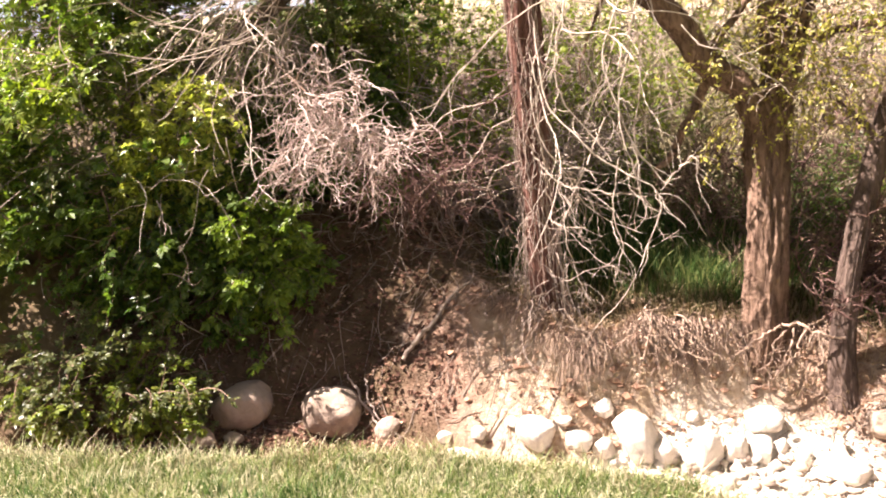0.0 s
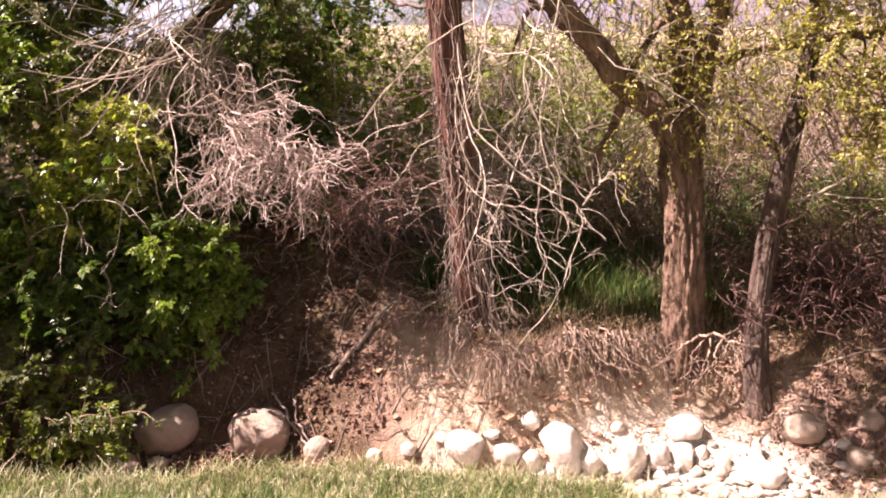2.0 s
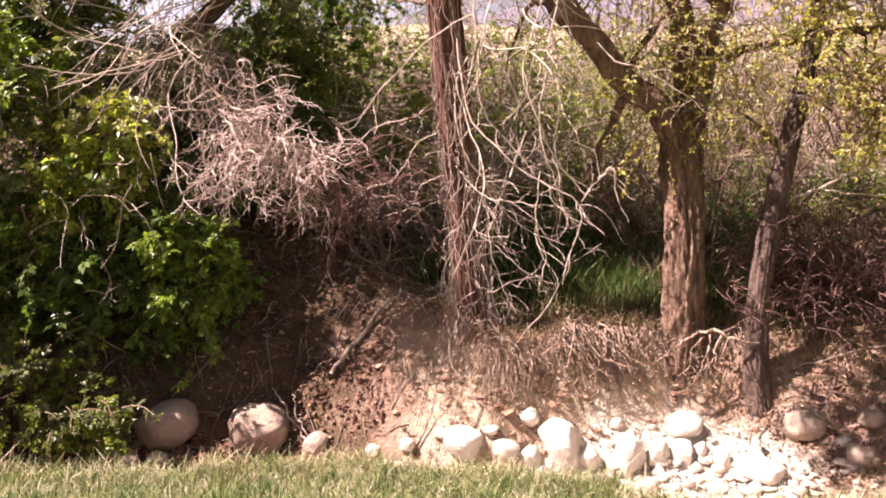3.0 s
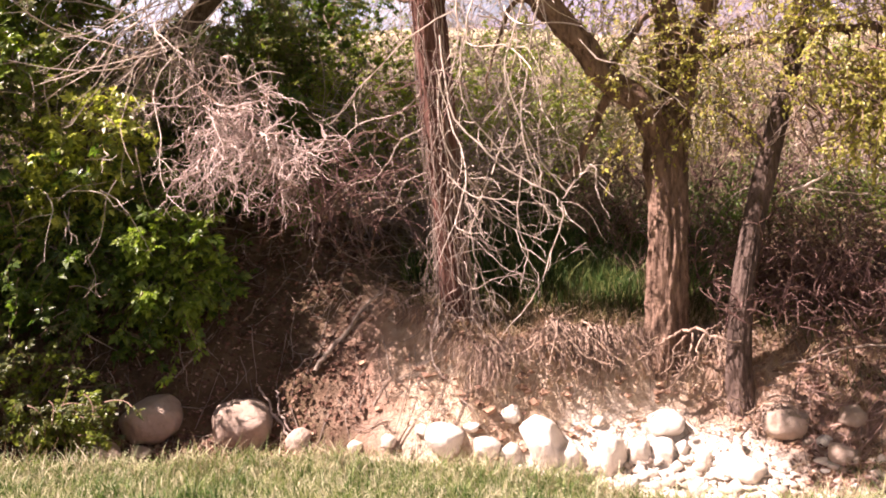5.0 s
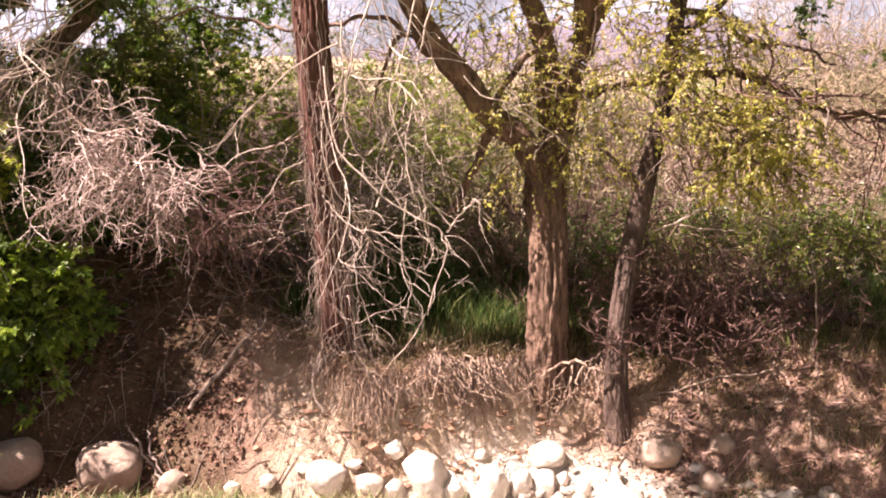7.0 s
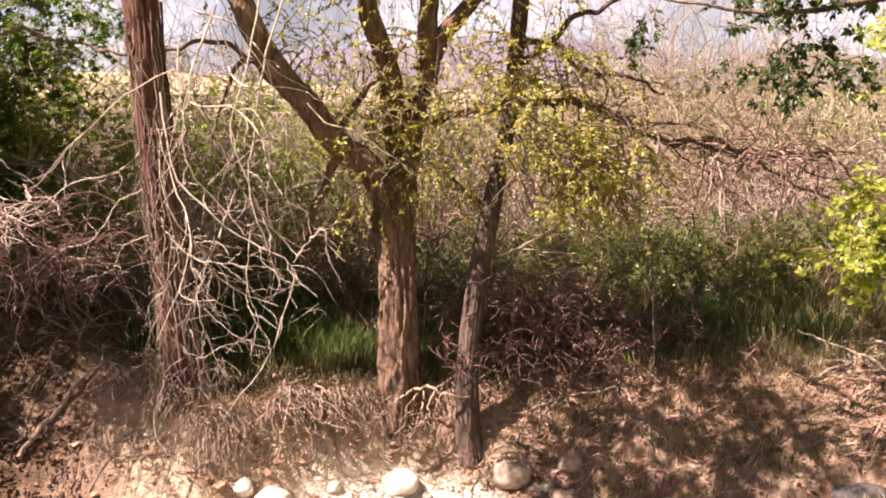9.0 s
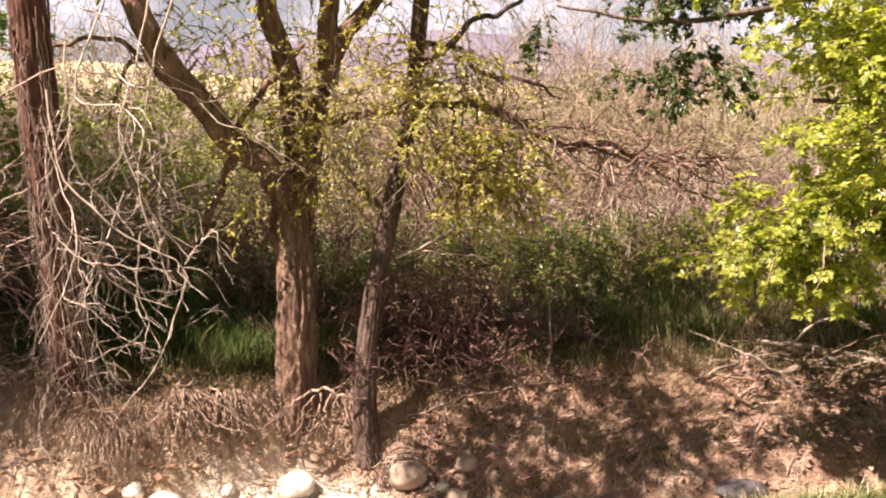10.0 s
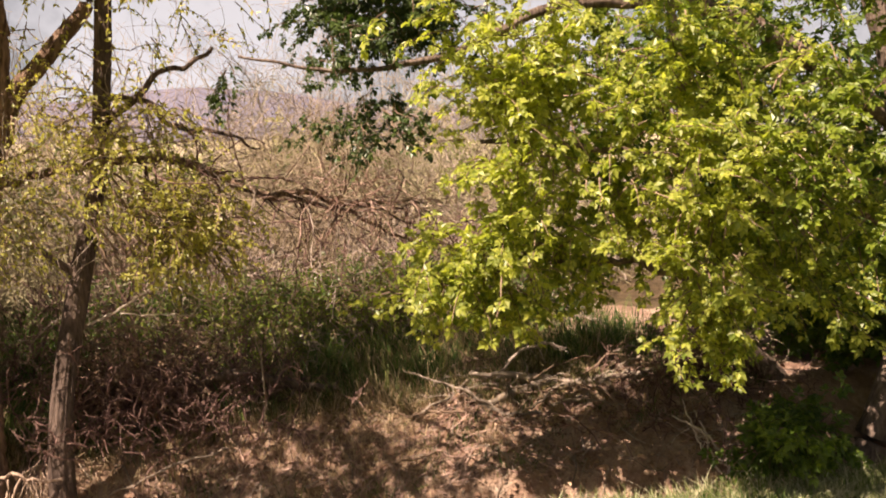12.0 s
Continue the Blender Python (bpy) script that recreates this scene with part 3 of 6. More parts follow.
def make_clods():
    count = 1300
    az = np.radians(rng.uniform(-24, 40, count))
    d = np.degrees(az)
    f, t = np.interp(d, AZ, FOOT), np.interp(d, AZ, TOP)
    r = f - 0.1 + (t - f + 0.5) * rng.random(count)
    x, y = r * np.sin(az), r * np.cos(az)
    size = 0.007 + 0.022 * rng.random(count) ** 3
    base = np.array([(1, 0, 0), (-1, 0, 0), (0, 1, 0), (0, -1, 0), (0, 0, 1), (0, 0, -1)], float)
    tri = np.array([(0, 2, 4), (2, 1, 4), (1, 3, 4), (3, 0, 4), (2, 0, 5), (1, 2, 5), (3, 1, 5), (0, 3, 5)])
    v = base[None] * (1 + 0.35 * rng.normal(size=(count, 6, 1))) * size[:, None, None] * (np.array([1.2, 1, 0.7]) * (0.7 + 0.6 * rng.random((count, 1, 3))))
    v = v + 0.2 * size[:, None, None] * rng.normal(size=v.shape) + np.stack([x, y, land(x, y) + size * 0.1], -1)[:, None]
    n = Nodes("clods")
    tone = n.ramp(n.add("NewGeometry").outputs["Random Per Island"], [(0.0, (0.17, 0.10, 0.07)), (0.6, (0.34, 0.21, 0.145)), (1.0, (0.44, 0.29, 0.20))])
    faces = (tri[None] + 6 * np.arange(count)[:, None, None]).reshape(-1, 3)
    m = 110
    az = np.radians(rng.uniform(-28, -4, m))
    d = np.degrees(az)
    f, t = np.interp(d, AZ, FOOT), np.interp(d, AZ, TOP)
    r = f - 0.15 + (t - f + 0.3) * rng.random(m)
    x, y = r * np.sin(az), r * np.cos(az)
    size = 0.012 + 0.026 * rng.random(m) ** 2
    ball = np.array([(1, 0, 0), (-1, 0, 0), (0, 1, 0), (0, -1, 0), (0, 0, 1), (0, 0, -1), (.6, .6, .6), (-.6, .6, .6), (.6, -.6, .6), (-.6, -.6, .6)], float)
    ball_tri = np.array([(0, 6, 8), (0, 2, 6), (2, 4, 6), (4, 8, 6), (2, 7, 4), (2, 1, 7), (1, 9, 7), (4, 7, 9), (1, 3, 9), (3, 4, 9), (3, 8, 4), (3, 0, 8), (0, 5, 2), (2, 5, 1), (1, 5, 3), (3, 5, 0)])
    lump = ball[None] * (1 + 0.3 * rng.normal(size=(m, 10, 1))) * size[:, None, None] * np.array([1.3, 1, 0.8])
    lump = lump + np.stack([x, y, land(x, y)], -1)[:, None]
    v, faces = joined((v.reshape(-1, 3), faces), (lump.reshape(-1, 3), (ball_tri[None] + 10 * np.arange(m)[:, None, None]).reshape(-1, 3)))
    tagged(new("earth_clods", quick_mesh("earth_clods", v, faces, n.done(tone, 0.97, 0.1))), "crumbled brown clods of earth on the bank", "earth", kind="stuff")


make_clods()


def scatter_stones():
    kinds = [stone_mesh("stone", 1, 0.9, 0.72, 80 + 7 * k, STONE, 0.42, 2) for k in range(7)]
    tan = [stone_mesh("stone", 1, 0.9, 0.7, 90 + k, STONE_TAN, 0.2, 2) for k in range(4)]
    for k in range(300):
        pale = k < 200
        az = radians(rng.uniform(-25, -3) if pale else rng.uniform(3, 22))
        e, f = np.interp(math.degrees(az), AZ, EDGE), np.interp(math.degrees(az), AZ, FOOT)
        r = rng.uniform(e + 0.35, f - (0.12 if pale else 0.05))
        s = (0.018 + 0.042 * rng.random() ** 2.0) * (1.0 if pale else 0.85)
        x, y = r * math.sin(az), r * math.cos(az)
        ob = new("stone", kinds[k % 7] if pale or k % 3 else tan[k % 4])
        ob.location = (x, y, float(land(x, y)) + s * 0.12)
        ob.scale = (s * rng.uniform(0.85, 1.3), s, s * rng.uniform(0.8, 1.15))
        ob.rotation_euler = (rng.uniform(-0.3, 0.3), rng.uniform(-0.3, 0.3), rng.uniform(0, 6.28))
        tagged(ob, PALE if pale or k % 3 else "small tan stone half buried in brown earth", "rock", "stones in the creek bed")


scatter_stones()


# ---- trees on the bank ----
def make_tree(name, label, at, limbs, bark, rough=0.07, ridge=0.05):
    tree = thing(name, label, "tree", at)
    grow(tree, limbs, bark, rough, ridge)
    return tree


def grow(tree, limbs, bark, rough=0.07, ridge=0.05, first=0):
    """Trunks and limbs, each a part; the very first one is the most finely shaped."""
    for k, (part_name, points) in enumerate(limbs, first):
        v, f = limb(points, 200 if k == 0 else 80, 88 if k == 0 else 30, rough, ridge, 0.0 if part_name == "trunk" else 0.075 if points[0][3] < 0.045 else 0.03)
        put(part_name, v, f, bark, tree, smooth=True)


stringy = make_tree("stringy_tree", "tree with shaggy red-brown bark hung with dead twigs", (-1.70, 4.8, -0.28), [
    ("trunk", [(-1.66, 4.80, -0.42, 0.17), (-1.69, 4.80, -0.16, 0.112), (-1.72, 4.80, 0.10, 0.09), (-1.75, 4.80, 0.52, 0.077), (-1.765, 4.80, 0.87, 0.08), (-1.78, 4.80, 1.20, 0.084), (-1.80, 4.80, 1.53, 0.087), (-1.82, 4.8, 1.85, 0.09), (-1.86, 4.85, 2.5, 0.085), (-1.8, 4.9, 3.6, 0.06), (-1.7, 5.0, 4.6, 0.03)]),
    ("limb", [(-1.84, 4.82, 2.25, 0.04), (-1.5, 4.7, 2.5, 0.035), (-1.1, 4.6, 2.6, 0.025), (-0.8, 4.6, 2.5, 0.010)]),
], BARK_RED, 0.10, 0.12)

forked = make_tree("forked_tree", "large forked tree with deeply furrowed brown bark", (-0.52, 5.2, -0.4), [
    ("trunk", [(-0.53, 5.20, -0.60, 0.18), (-0.52, 5.20, -0.30, 0.132), (-0.52, 5.25, -0.09, 0.117), (-0.52, 5.30, 0.29, 0.113), (-0.53, 5.38, 0.58, 0.116), (-0.55, 5.43, 0.85, 0.12), (-0.54, 5.5, 1.1, 0.08)]),
    ("limb", [(-0.54, 5.45, 0.8, 0.086), (-0.645, 5.36, 1.12, 0.0774), (-0.885, 5.26, 1.35, 0.074), (-1.12, 5.14, 1.64, 0.0722), (-1.25, 5.1, 1.87, 0.0679), (-1.35, 5.1, 2.12, 0.0636), (-1.58, 5.1, 2.8, 0.0482), (-1.74, 5.1, 3.69, 0.0232)]),
    ("limb", [(-0.53, 5.48, 0.8, 0.10), (-0.51, 5.55, 1.07, 0.086), (-0.54, 5.55, 1.49, 0.075), (-0.61, 5.55, 1.80, 0.065), (-0.70, 5.55, 2.17, 0.061), (-0.8, 5.6, 3.0, 0.05), (-0.8, 5.7, 4.2, 0.02)]),
], BARK_BROWN, 0.07, 0.15)
grow(forked, [
    ("limb", [(-0.51, 5.5, 0.77, 0.09), (-0.47, 5.65, 1.13, 0.062), (-0.42, 5.65, 1.49, 0.060), (-0.35, 5.65, 1.81, 0.064), (-0.33, 5.65, 2.18, 0.058), (-0.25, 5.7, 3.0, 0.045), (-0.1, 5.8, 4.2, 0.02)]),
], BARK_BROWN, 0.07, 0.15, 1)
grow(forked, [
    ("limb", [(-0.38, 5.65, 1.74, 0.055), (-0.24, 5.65, 1.94, 0.051), (-0.06, 5.65, 2.18, 0.047), (0.3, 5.7, 2.7, 0.035), (0.7, 5.8, 3.4, 0.015)]),
    ("limb", [(-0.81, 5.3, 1.29, 0.03), (-0.933, 5.3, 1.16, 0.026), (-1.03, 5.3, 0.952, 0.023), (-1.1, 5.3, 0.762, 0.017), (-1.16, 5.3, 0.649, 0.0095)]),
], BARK_BROWN, 0.07, 0.15, 1)
grow(forked, [
    ("limb", [(-0.454, 5.6, 1.42, 0.028), (-0.226, 5.6, 1.46, 0.023), (0.0512, 5.48, 1.5, 0.021), (0.401, 5.48, 1.58, 0.023), (0.741, 5.48, 1.52, 0.026), (0.959, 5.48, 1.4, 0.023), (1.35, 5.35, 1.29, 0.018), (1.76, 5.35, 1.24, 0.011), (2.12, 5.35, 1.22, 0.0055)]),
    ("limb", [(1.28, 5.35, 1.31, 0.011), (1.62, 5.35, 1.15, 0.01), (1.91, 5.35, 1.04, 0.0082), (2.26, 5.35, 0.903, 0.0054)]),
], BARK_BROWN, 0.07, 0.15, 1)
grow(forked, [
    ("limb", [(-1.35, 5.2, 1.79, 0.015), (-1.51, 5.2, 1.89, 0.013), (-1.91, 5.2, 1.87, 0.0097), (-2.56, 5.2, 1.93, 0.0078), (-3.02, 5.2, 1.92, 0.0049)]),
    ("limb", [(-1.13, 5.18, 1.62, 0.0165), (-1.3, 5.18, 1.77, 0.0145), (-1.46, 5.18, 1.71, 0.012), (-1.57, 5.18, 1.5, 0.007), (-1.59, 5.18, 1.3, 0.0039)]),
    ("limb", [(-0.864, 5.3, 1.37, 0.021), (-0.754, 5.34, 1.55, 0.019), (-0.619, 5.38, 1.71, 0.017), (-0.44, 5.43, 1.94, 0.012)]),
    # unseen limb, added to carry the boughs that dapple the slope
    ("limb", [(-0.3, 5.65, 2.3, 0.05), (-0.3, 5.2, 2.75, 0.04), (-0.2, 4.6, 3.05, 0.025), (0.0, 4.0, 3.2, 0.01)]),
], BARK_BROWN, 0.07, 0.15, 1)

slim = make_tree("slim_tree", "slim leaning tree with grey-brown bark at the creek edge", (-0.07, 4.95, -0.55), [
    ("trunk", [(-0.041, 5.07, -0.774, 0.15), (-0.0717, 5.07, -0.569, 0.094), (-0.0922, 5.09, -0.334, 0.073), (-0.0819, 5.17, 0.0759, 0.063), (-0.041, 5.27, 0.404, 0.061), (0.0205, 5.38, 0.731, 0.061), (0.087, 5.48, 1.04, 0.055), (0.143, 5.58, 1.29, 0.049), (0.189, 5.63, 1.56, 0.048), (0.215, 5.63, 1.84, 0.049), (0.246, 5.63, 2.19, 0.051), (0.307, 5.63, 3.04, 0.041), (0.41, 5.63, 4.37, 0.015)]),
], BARK_SLIM, 0.05)
grow(slim, [
    ("limb", [(0.0614, 5.43, 0.844, 0.027), (-0.0512, 5.43, 0.977, 0.02), (-0.123, 5.43, 1.04, 0.016), (-0.164, 5.43, 1.11, 0.0082)]),
    ("limb", [(0.205, 5.59, 1.68, 0.023), (0.338, 5.53, 1.87, 0.022), (0.543, 5.53, 2, 0.017), (0.922, 5.53, 2.22, 0.012)]),
    ("limb", [(0.205, 5.63, 1.96, 0.02), (0.461, 5.58, 1.86, 0.016), (0.819, 5.53, 1.7, 0.012), (1.13, 5.53, 1.6, 0.0061)]),
], BARK_SLIM, 0.08, first=1)

elder = make_tree("box_elder_tree", "leafy box elder with bright yellow-green spring leaves", (4.33, 4.6, -0.1), [
    ("trunk", [(4.60, 4.65, -0.45, 0.12), (4.33, 4.60, -0.12, 0.092), (4.16, 4.60, 0.09, 0.075), (3.94, 4.60, 0.32, 0.062), (3.74, 4.60, 0.70, 0.050), (3.62, 4.60, 1.12, 0.043), (3.5, 4.6, 2.0, 0.03), (3.3, 4.6, 3.2, 0.015)]),
    ("trunk", [(4.2, 4.0, -0.6, 0.12), (4.44, 4.00, -0.14, 0.097), (4.63, 4.00, 0.38, 0.092), (4.77, 4.00, 1.04, 0.085), (4.6, 4.2, 2.2, 0.07), (4.2, 4.4, 3.6, 0.04), (3.8, 4.6, 4.8, 0.015)]),
], BARK_GREY)
grow(elder, [
    ("limb", [(4.7, 4.1, 1.6, 0.06), (3.8, 4.5, 2.3, 0.045), (2.8, 4.7, 2.35, 0.03), (2.1, 4.75, 2.1, 0.02), (1.5, 4.75, 2.0, 0.012), (1.0, 4.95, 2.1, 0.006)]),
    # unseen limb, added only to hold the bough over the lawn
    ("limb", [(4.2, 4.4, 3.6, 0.035), (3.4, 3.6, 4.0, 0.028), (2.2, 2.9, 3.8, 0.018), (1.2, 2.55, 3.45, 0.01), (0.6, 2.5, 3.4, 0.005)]),
    ("limb", [(3.9, 4.6, 0.4, 0.03), (3.2, 4.2, 0.85, 0.02), (2.5, 4.2, 0.95, 0.012), (1.8, 4.33, 0.8, 0.006)]),
    ("limb", [(4.72, 4.05, 0.9, 0.05), (4.0, 4.0, 1.3, 0.035), (3.0, 4.1, 1.5, 0.02), (2.1, 4.2, 1.6, 0.01)]),
], BARK_GREY, first=1)


def leafy(tree, blobs, count, material, pairs=4, size=0.09, length=0.3, compound=True, twig=TWIG_BROWN, name="crown", outward=1.0, lift=1.0, shell=0.45, clump=0, loose=0.07):
    """Shoots with leaves in a crown's masses; clump: how many share one bough's end."""
    if clump:
        hub, out = in_blobs(blobs, count // clump, shell)
        hub, out = np.repeat(hub, clump, 0), np.repeat(out, clump, 0)
        count = len(hub)
        at = hub + rng.normal(size=hub.shape) * loose
    else:
        at, out = in_blobs(blobs, count, shell)
    way = unit(out * outward + rng.normal(size=out.shape) * 0.6 + np.array([0, 0, -0.1]))
    lines, leaves = sprays(at, way, length * (0.6 + 0.8 * rng.random(count)), pairs, size, compound, lift=lift)
    put(name, *leaves, material, tree, kind="stuff")
    v, f = tubes(lines, taper(count, lines.shape[1], 0.004, 0.0015), 3)
    put("twig_mass", v, f, twig, tree, kind="stuff")


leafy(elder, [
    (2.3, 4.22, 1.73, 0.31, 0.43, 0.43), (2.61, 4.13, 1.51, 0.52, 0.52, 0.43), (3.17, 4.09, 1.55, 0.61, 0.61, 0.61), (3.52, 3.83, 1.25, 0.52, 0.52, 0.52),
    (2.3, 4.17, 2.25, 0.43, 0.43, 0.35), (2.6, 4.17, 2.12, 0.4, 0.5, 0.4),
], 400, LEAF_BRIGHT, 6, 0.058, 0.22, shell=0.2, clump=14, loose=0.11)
# the crown's shadier right side, painted with a darker green
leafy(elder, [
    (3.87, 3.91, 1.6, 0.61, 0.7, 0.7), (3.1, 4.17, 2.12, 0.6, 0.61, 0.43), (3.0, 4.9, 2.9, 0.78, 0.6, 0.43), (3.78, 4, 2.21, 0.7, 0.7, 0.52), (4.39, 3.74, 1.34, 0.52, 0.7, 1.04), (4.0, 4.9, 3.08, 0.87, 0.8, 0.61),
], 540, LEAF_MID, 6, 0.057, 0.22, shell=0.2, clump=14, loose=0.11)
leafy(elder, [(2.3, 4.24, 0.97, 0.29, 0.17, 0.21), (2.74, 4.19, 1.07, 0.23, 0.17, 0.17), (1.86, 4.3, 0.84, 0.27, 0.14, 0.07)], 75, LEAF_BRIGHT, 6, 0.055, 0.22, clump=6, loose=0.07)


def leaf_sprays(tree, blobs, count, material, size=0.09, length=0.3, label=""):
    """Shoots on the skin of a crown, each a part of its own on one of a few shared meshes."""
    kinds = [spray_mesh("leaf_spray", material, TWIG_BROWN, 4, size, length) for _ in range(8)]
    at, out = in_blobs(blobs, count, 0.12)
    for k in range(count):
        ob = part("leaf_spray", kinds[k % 8], tree)
        way = Vector(out[k] + rng.normal(size=3) * 0.4 + np.array([0, 0, -0.15]))
        ob.location = Vector(at[k]) - tree.location
        ob.rotation_euler = way.to_track_quat("X", "Z").to_euler()
        s = rng.uniform(0.75, 1.25)
        ob.scale = (s, s, s)


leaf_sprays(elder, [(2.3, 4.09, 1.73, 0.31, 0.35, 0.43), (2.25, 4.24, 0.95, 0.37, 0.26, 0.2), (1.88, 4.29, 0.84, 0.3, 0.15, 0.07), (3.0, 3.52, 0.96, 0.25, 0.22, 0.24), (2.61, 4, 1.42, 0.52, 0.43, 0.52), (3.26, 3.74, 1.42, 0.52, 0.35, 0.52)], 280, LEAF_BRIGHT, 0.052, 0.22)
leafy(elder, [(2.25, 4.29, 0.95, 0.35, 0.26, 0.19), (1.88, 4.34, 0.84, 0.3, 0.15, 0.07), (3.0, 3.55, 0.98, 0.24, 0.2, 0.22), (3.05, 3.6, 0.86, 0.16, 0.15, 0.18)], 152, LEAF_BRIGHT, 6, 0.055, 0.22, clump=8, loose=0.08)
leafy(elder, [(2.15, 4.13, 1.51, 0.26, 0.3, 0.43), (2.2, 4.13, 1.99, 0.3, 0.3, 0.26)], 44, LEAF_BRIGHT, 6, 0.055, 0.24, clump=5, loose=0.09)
# hanging cluster painted dark for the shade it is in
leafy(elder, [(1.66, 4.75, 1.84, 0.27, 0.18, 0.22), (1.5, 4.75, 2.15, 0.3, 0.2, 0.12), (1.15, 4.85, 2.12, 0.22, 0.15, 0.12), (0.93, 5.2, 2.06, 0.08, 0.1, 0.08), (1.9, 5.2, 2.5, 0.5, 0.4, 0.25)], 360, LEAF_SHADED, 5, 0.05, 0.2, clump=6, loose=0.07)
# unseen bough added high above the lawn to shade its right edge
leafy(elder, [(1.2, 2.42, 3.4, 0.6, 0.14, 0.1)], 66, LEAF_FRESH, 5, 0.075, 0.26, clump=6, loose=0.1)
# unseen spray of the forked tree, added for dapples on the slope
leafy(forked, [(0.1, 4.1, 2.95, 0.7, 0.35, 0.2)], 90, LEAF_YELLOW, 6, 0.045, 0.3, False)
# rear leaves of the crown, shade painted into their green
leafy(elder, [(3.9, 5.3, 2.3, 0.9, 0.4, 0.5), (4.22, 4.43, 2.21, 0.61, 0.35, 0.43), (3.0, 5.4, 2.4, 0.6, 0.3, 0.3)], 230, LEAF_DEEP_SHADE, 5, 0.075, 0.28, clump=6, loose=0.1)
leafy(elder, [(5.0, 5.0, 0.55, 0.4, 0.4, 0.5), (5.2, 4.4, 1.0, 0.5, 0.6, 0.9), (4.9, 5.3, 1.3, 0.9, 0.6, 1.1), (4.0, 5.4, 1.5, 0.7, 0.4, 0.7)], 800, LEAF_DEEP_SHADE, 4, 0.085, 0.3)

leafy(forked, [(-0.64, 5.4, 1.15, 0.35, 0.35, 0.3), (-0.3, 5.45, 1.28, 0.35, 0.35, 0.3), (-0.5, 5.4, 1.6, 0.4, 0.4, 0.3), (0.1, 5.5, 1.5, 0.4, 0.4, 0.3), (-0.5, 5.5, 2.6, 1.6, 1.0, 0.7), (-0.54, 5.8, 3.6, 1.6, 1.2, 0.8)], 380, LEAF_YELLOW, 6, 0.034, 0.28, False)
leafy(forked, [(-0.64, 5.35, 1.15, 0.32, 0.3, 0.28), (-0.3, 5.4, 1.28, 0.35, 0.3, 0.35), (-0.75, 5.4, 1.5, 0.3, 0.3, 0.25), (-0.2, 5.4, 1.75, 0.4, 0.3, 0.3), (-0.9, 5.4, 1.9, 0.4, 0.3, 0.25)], 300, LEAF_YELLOW, 10, 0.025, 0.24, False)
# unseen boughs over the creek, placed to shade the slope in patches
leafy(forked, [(-1.31, 3.92, 3.1, 0.9, 0.5, 0.3), (-0.76, 3.93, 3.15, 0.6, 0.5, 0.3), (-1.95, 4.1, 3.08, 0.35, 0.28, 0.16)], 430, LEAF_YELLOW, 6, 0.055, 0.24, False, clump=10, loose=0.07)
leafy(forked, [(-1.75, 4.1, 3.08, 0.36, 0.25, 0.14)], 72, LEAF_YELLOW, 6, 0.055, 0.24, False, clump=6, loose=0.1)
# unseen high crowns, added to shade the grass behind the trees
leafy(stringy, [(-2.82, 5.68, 3.2, 1, 0.7, 0.5), (-1.93, 5.79, 3.4, 1, 0.8, 0.5)], 400, LEAF_YELLOW, 6, 0.045, 0.3, False)
leafy(stringy, [(-3.02, 5.33, 3.2, 0.9, 0.4, 0.3), (-2.22, 5.28, 3.2, 0.6, 0.35, 0.3)], 520, LEAF_OLIVE, 6, 0.06, 0.28, False, clump=6, loose=0.1)
leafy(forked, [(-0.71, 5.92, 3.1, 1.5, 0.7, 0.45), (-0.04, 6.1, 3.6, 1.4, 0.9, 0.5), (-1.83, 5.89, 3.5, 1, 0.8, 0.4)], 260, LEAF_YELLOW, 6, 0.062, 0.3, False)
leafy(slim, [(0.48, 5.58, 3.2, 1, 0.7, 0.45)], 110, LEAF_YELLOW, 6, 0.062, 0.3, False)
leafy(slim, [(0.6, 5.25, 1.23, 0.28, 0.3, 0.3), (0.4, 5.3, 1.78, 0.4, 0.35, 0.3), (0.35, 5.4, 1.4, 0.3, 0.3, 0.3), (0.5, 5.4, 2.6, 0.9, 0.8, 0.6), (0.36, 5.7, 3.6, 1.2, 1, 0.8)], 330, LEAF_YELLOW, 6, 0.034, 0.28, False)
leafy(slim, [(0.66, 5.25, 1.15, 0.3, 0.22, 0.26), (0.4, 5.3, 1.75, 0.35, 0.3, 0.2), (0.35, 5.3, 1.45, 0.22, 0.25, 0.2), (0.8, 5.3, 1.3, 0.2, 0.2, 0.12)], 300, LEAF_YELLOW, 9, 0.028, 0.2, False, clump=5, loose=0.08)
leafy(slim, [(0.56, 5.2, 1.2, 0.13, 0.15, 0.2), (0.78, 5.2, 1.05, 0.16, 0.15, 0.12), (0.5, 5.2, 0.95, 0.12, 0.12, 0.1), (0.85, 5.2, 1.3, 0.12, 0.1, 0.1)], 120, LEAF_YELLOW, 9, 0.031, 0.2, False)


# ---- dead twigs ----
def dead_twigs(tree, starts, ways, lengths, r0, r1, material, n=12, droop=0.12, wiggle=0.16, turn=0.05, side=3, side_len=0.35, name="twig_tangle", label="", sub=0):
    main = wander(starts, ways, lengths, n, droop, wiggle, turn)
    pieces = [tubes(main, taper(len(main), n, r0, r1), 4)]
    if side:
        off = twigs_off(main, side, side_len, 7, droop, wiggle * 1.3)
        pieces.append(tubes(off, taper(len(off), 7, r1 * 1.3, r1 * 0.6), 3))
        if sub:
            off2 = twigs_off(off, sub, side_len * 0.6, 5, droop, wiggle * 1.3)
            pieces.append(tubes(off2, taper(len(off2), 5, r1 * 0.9, r1 * 0.5), 3))
    v, f = joined(*pieces)
    return put(name, v, f, material, tree, label, kind="stuff")


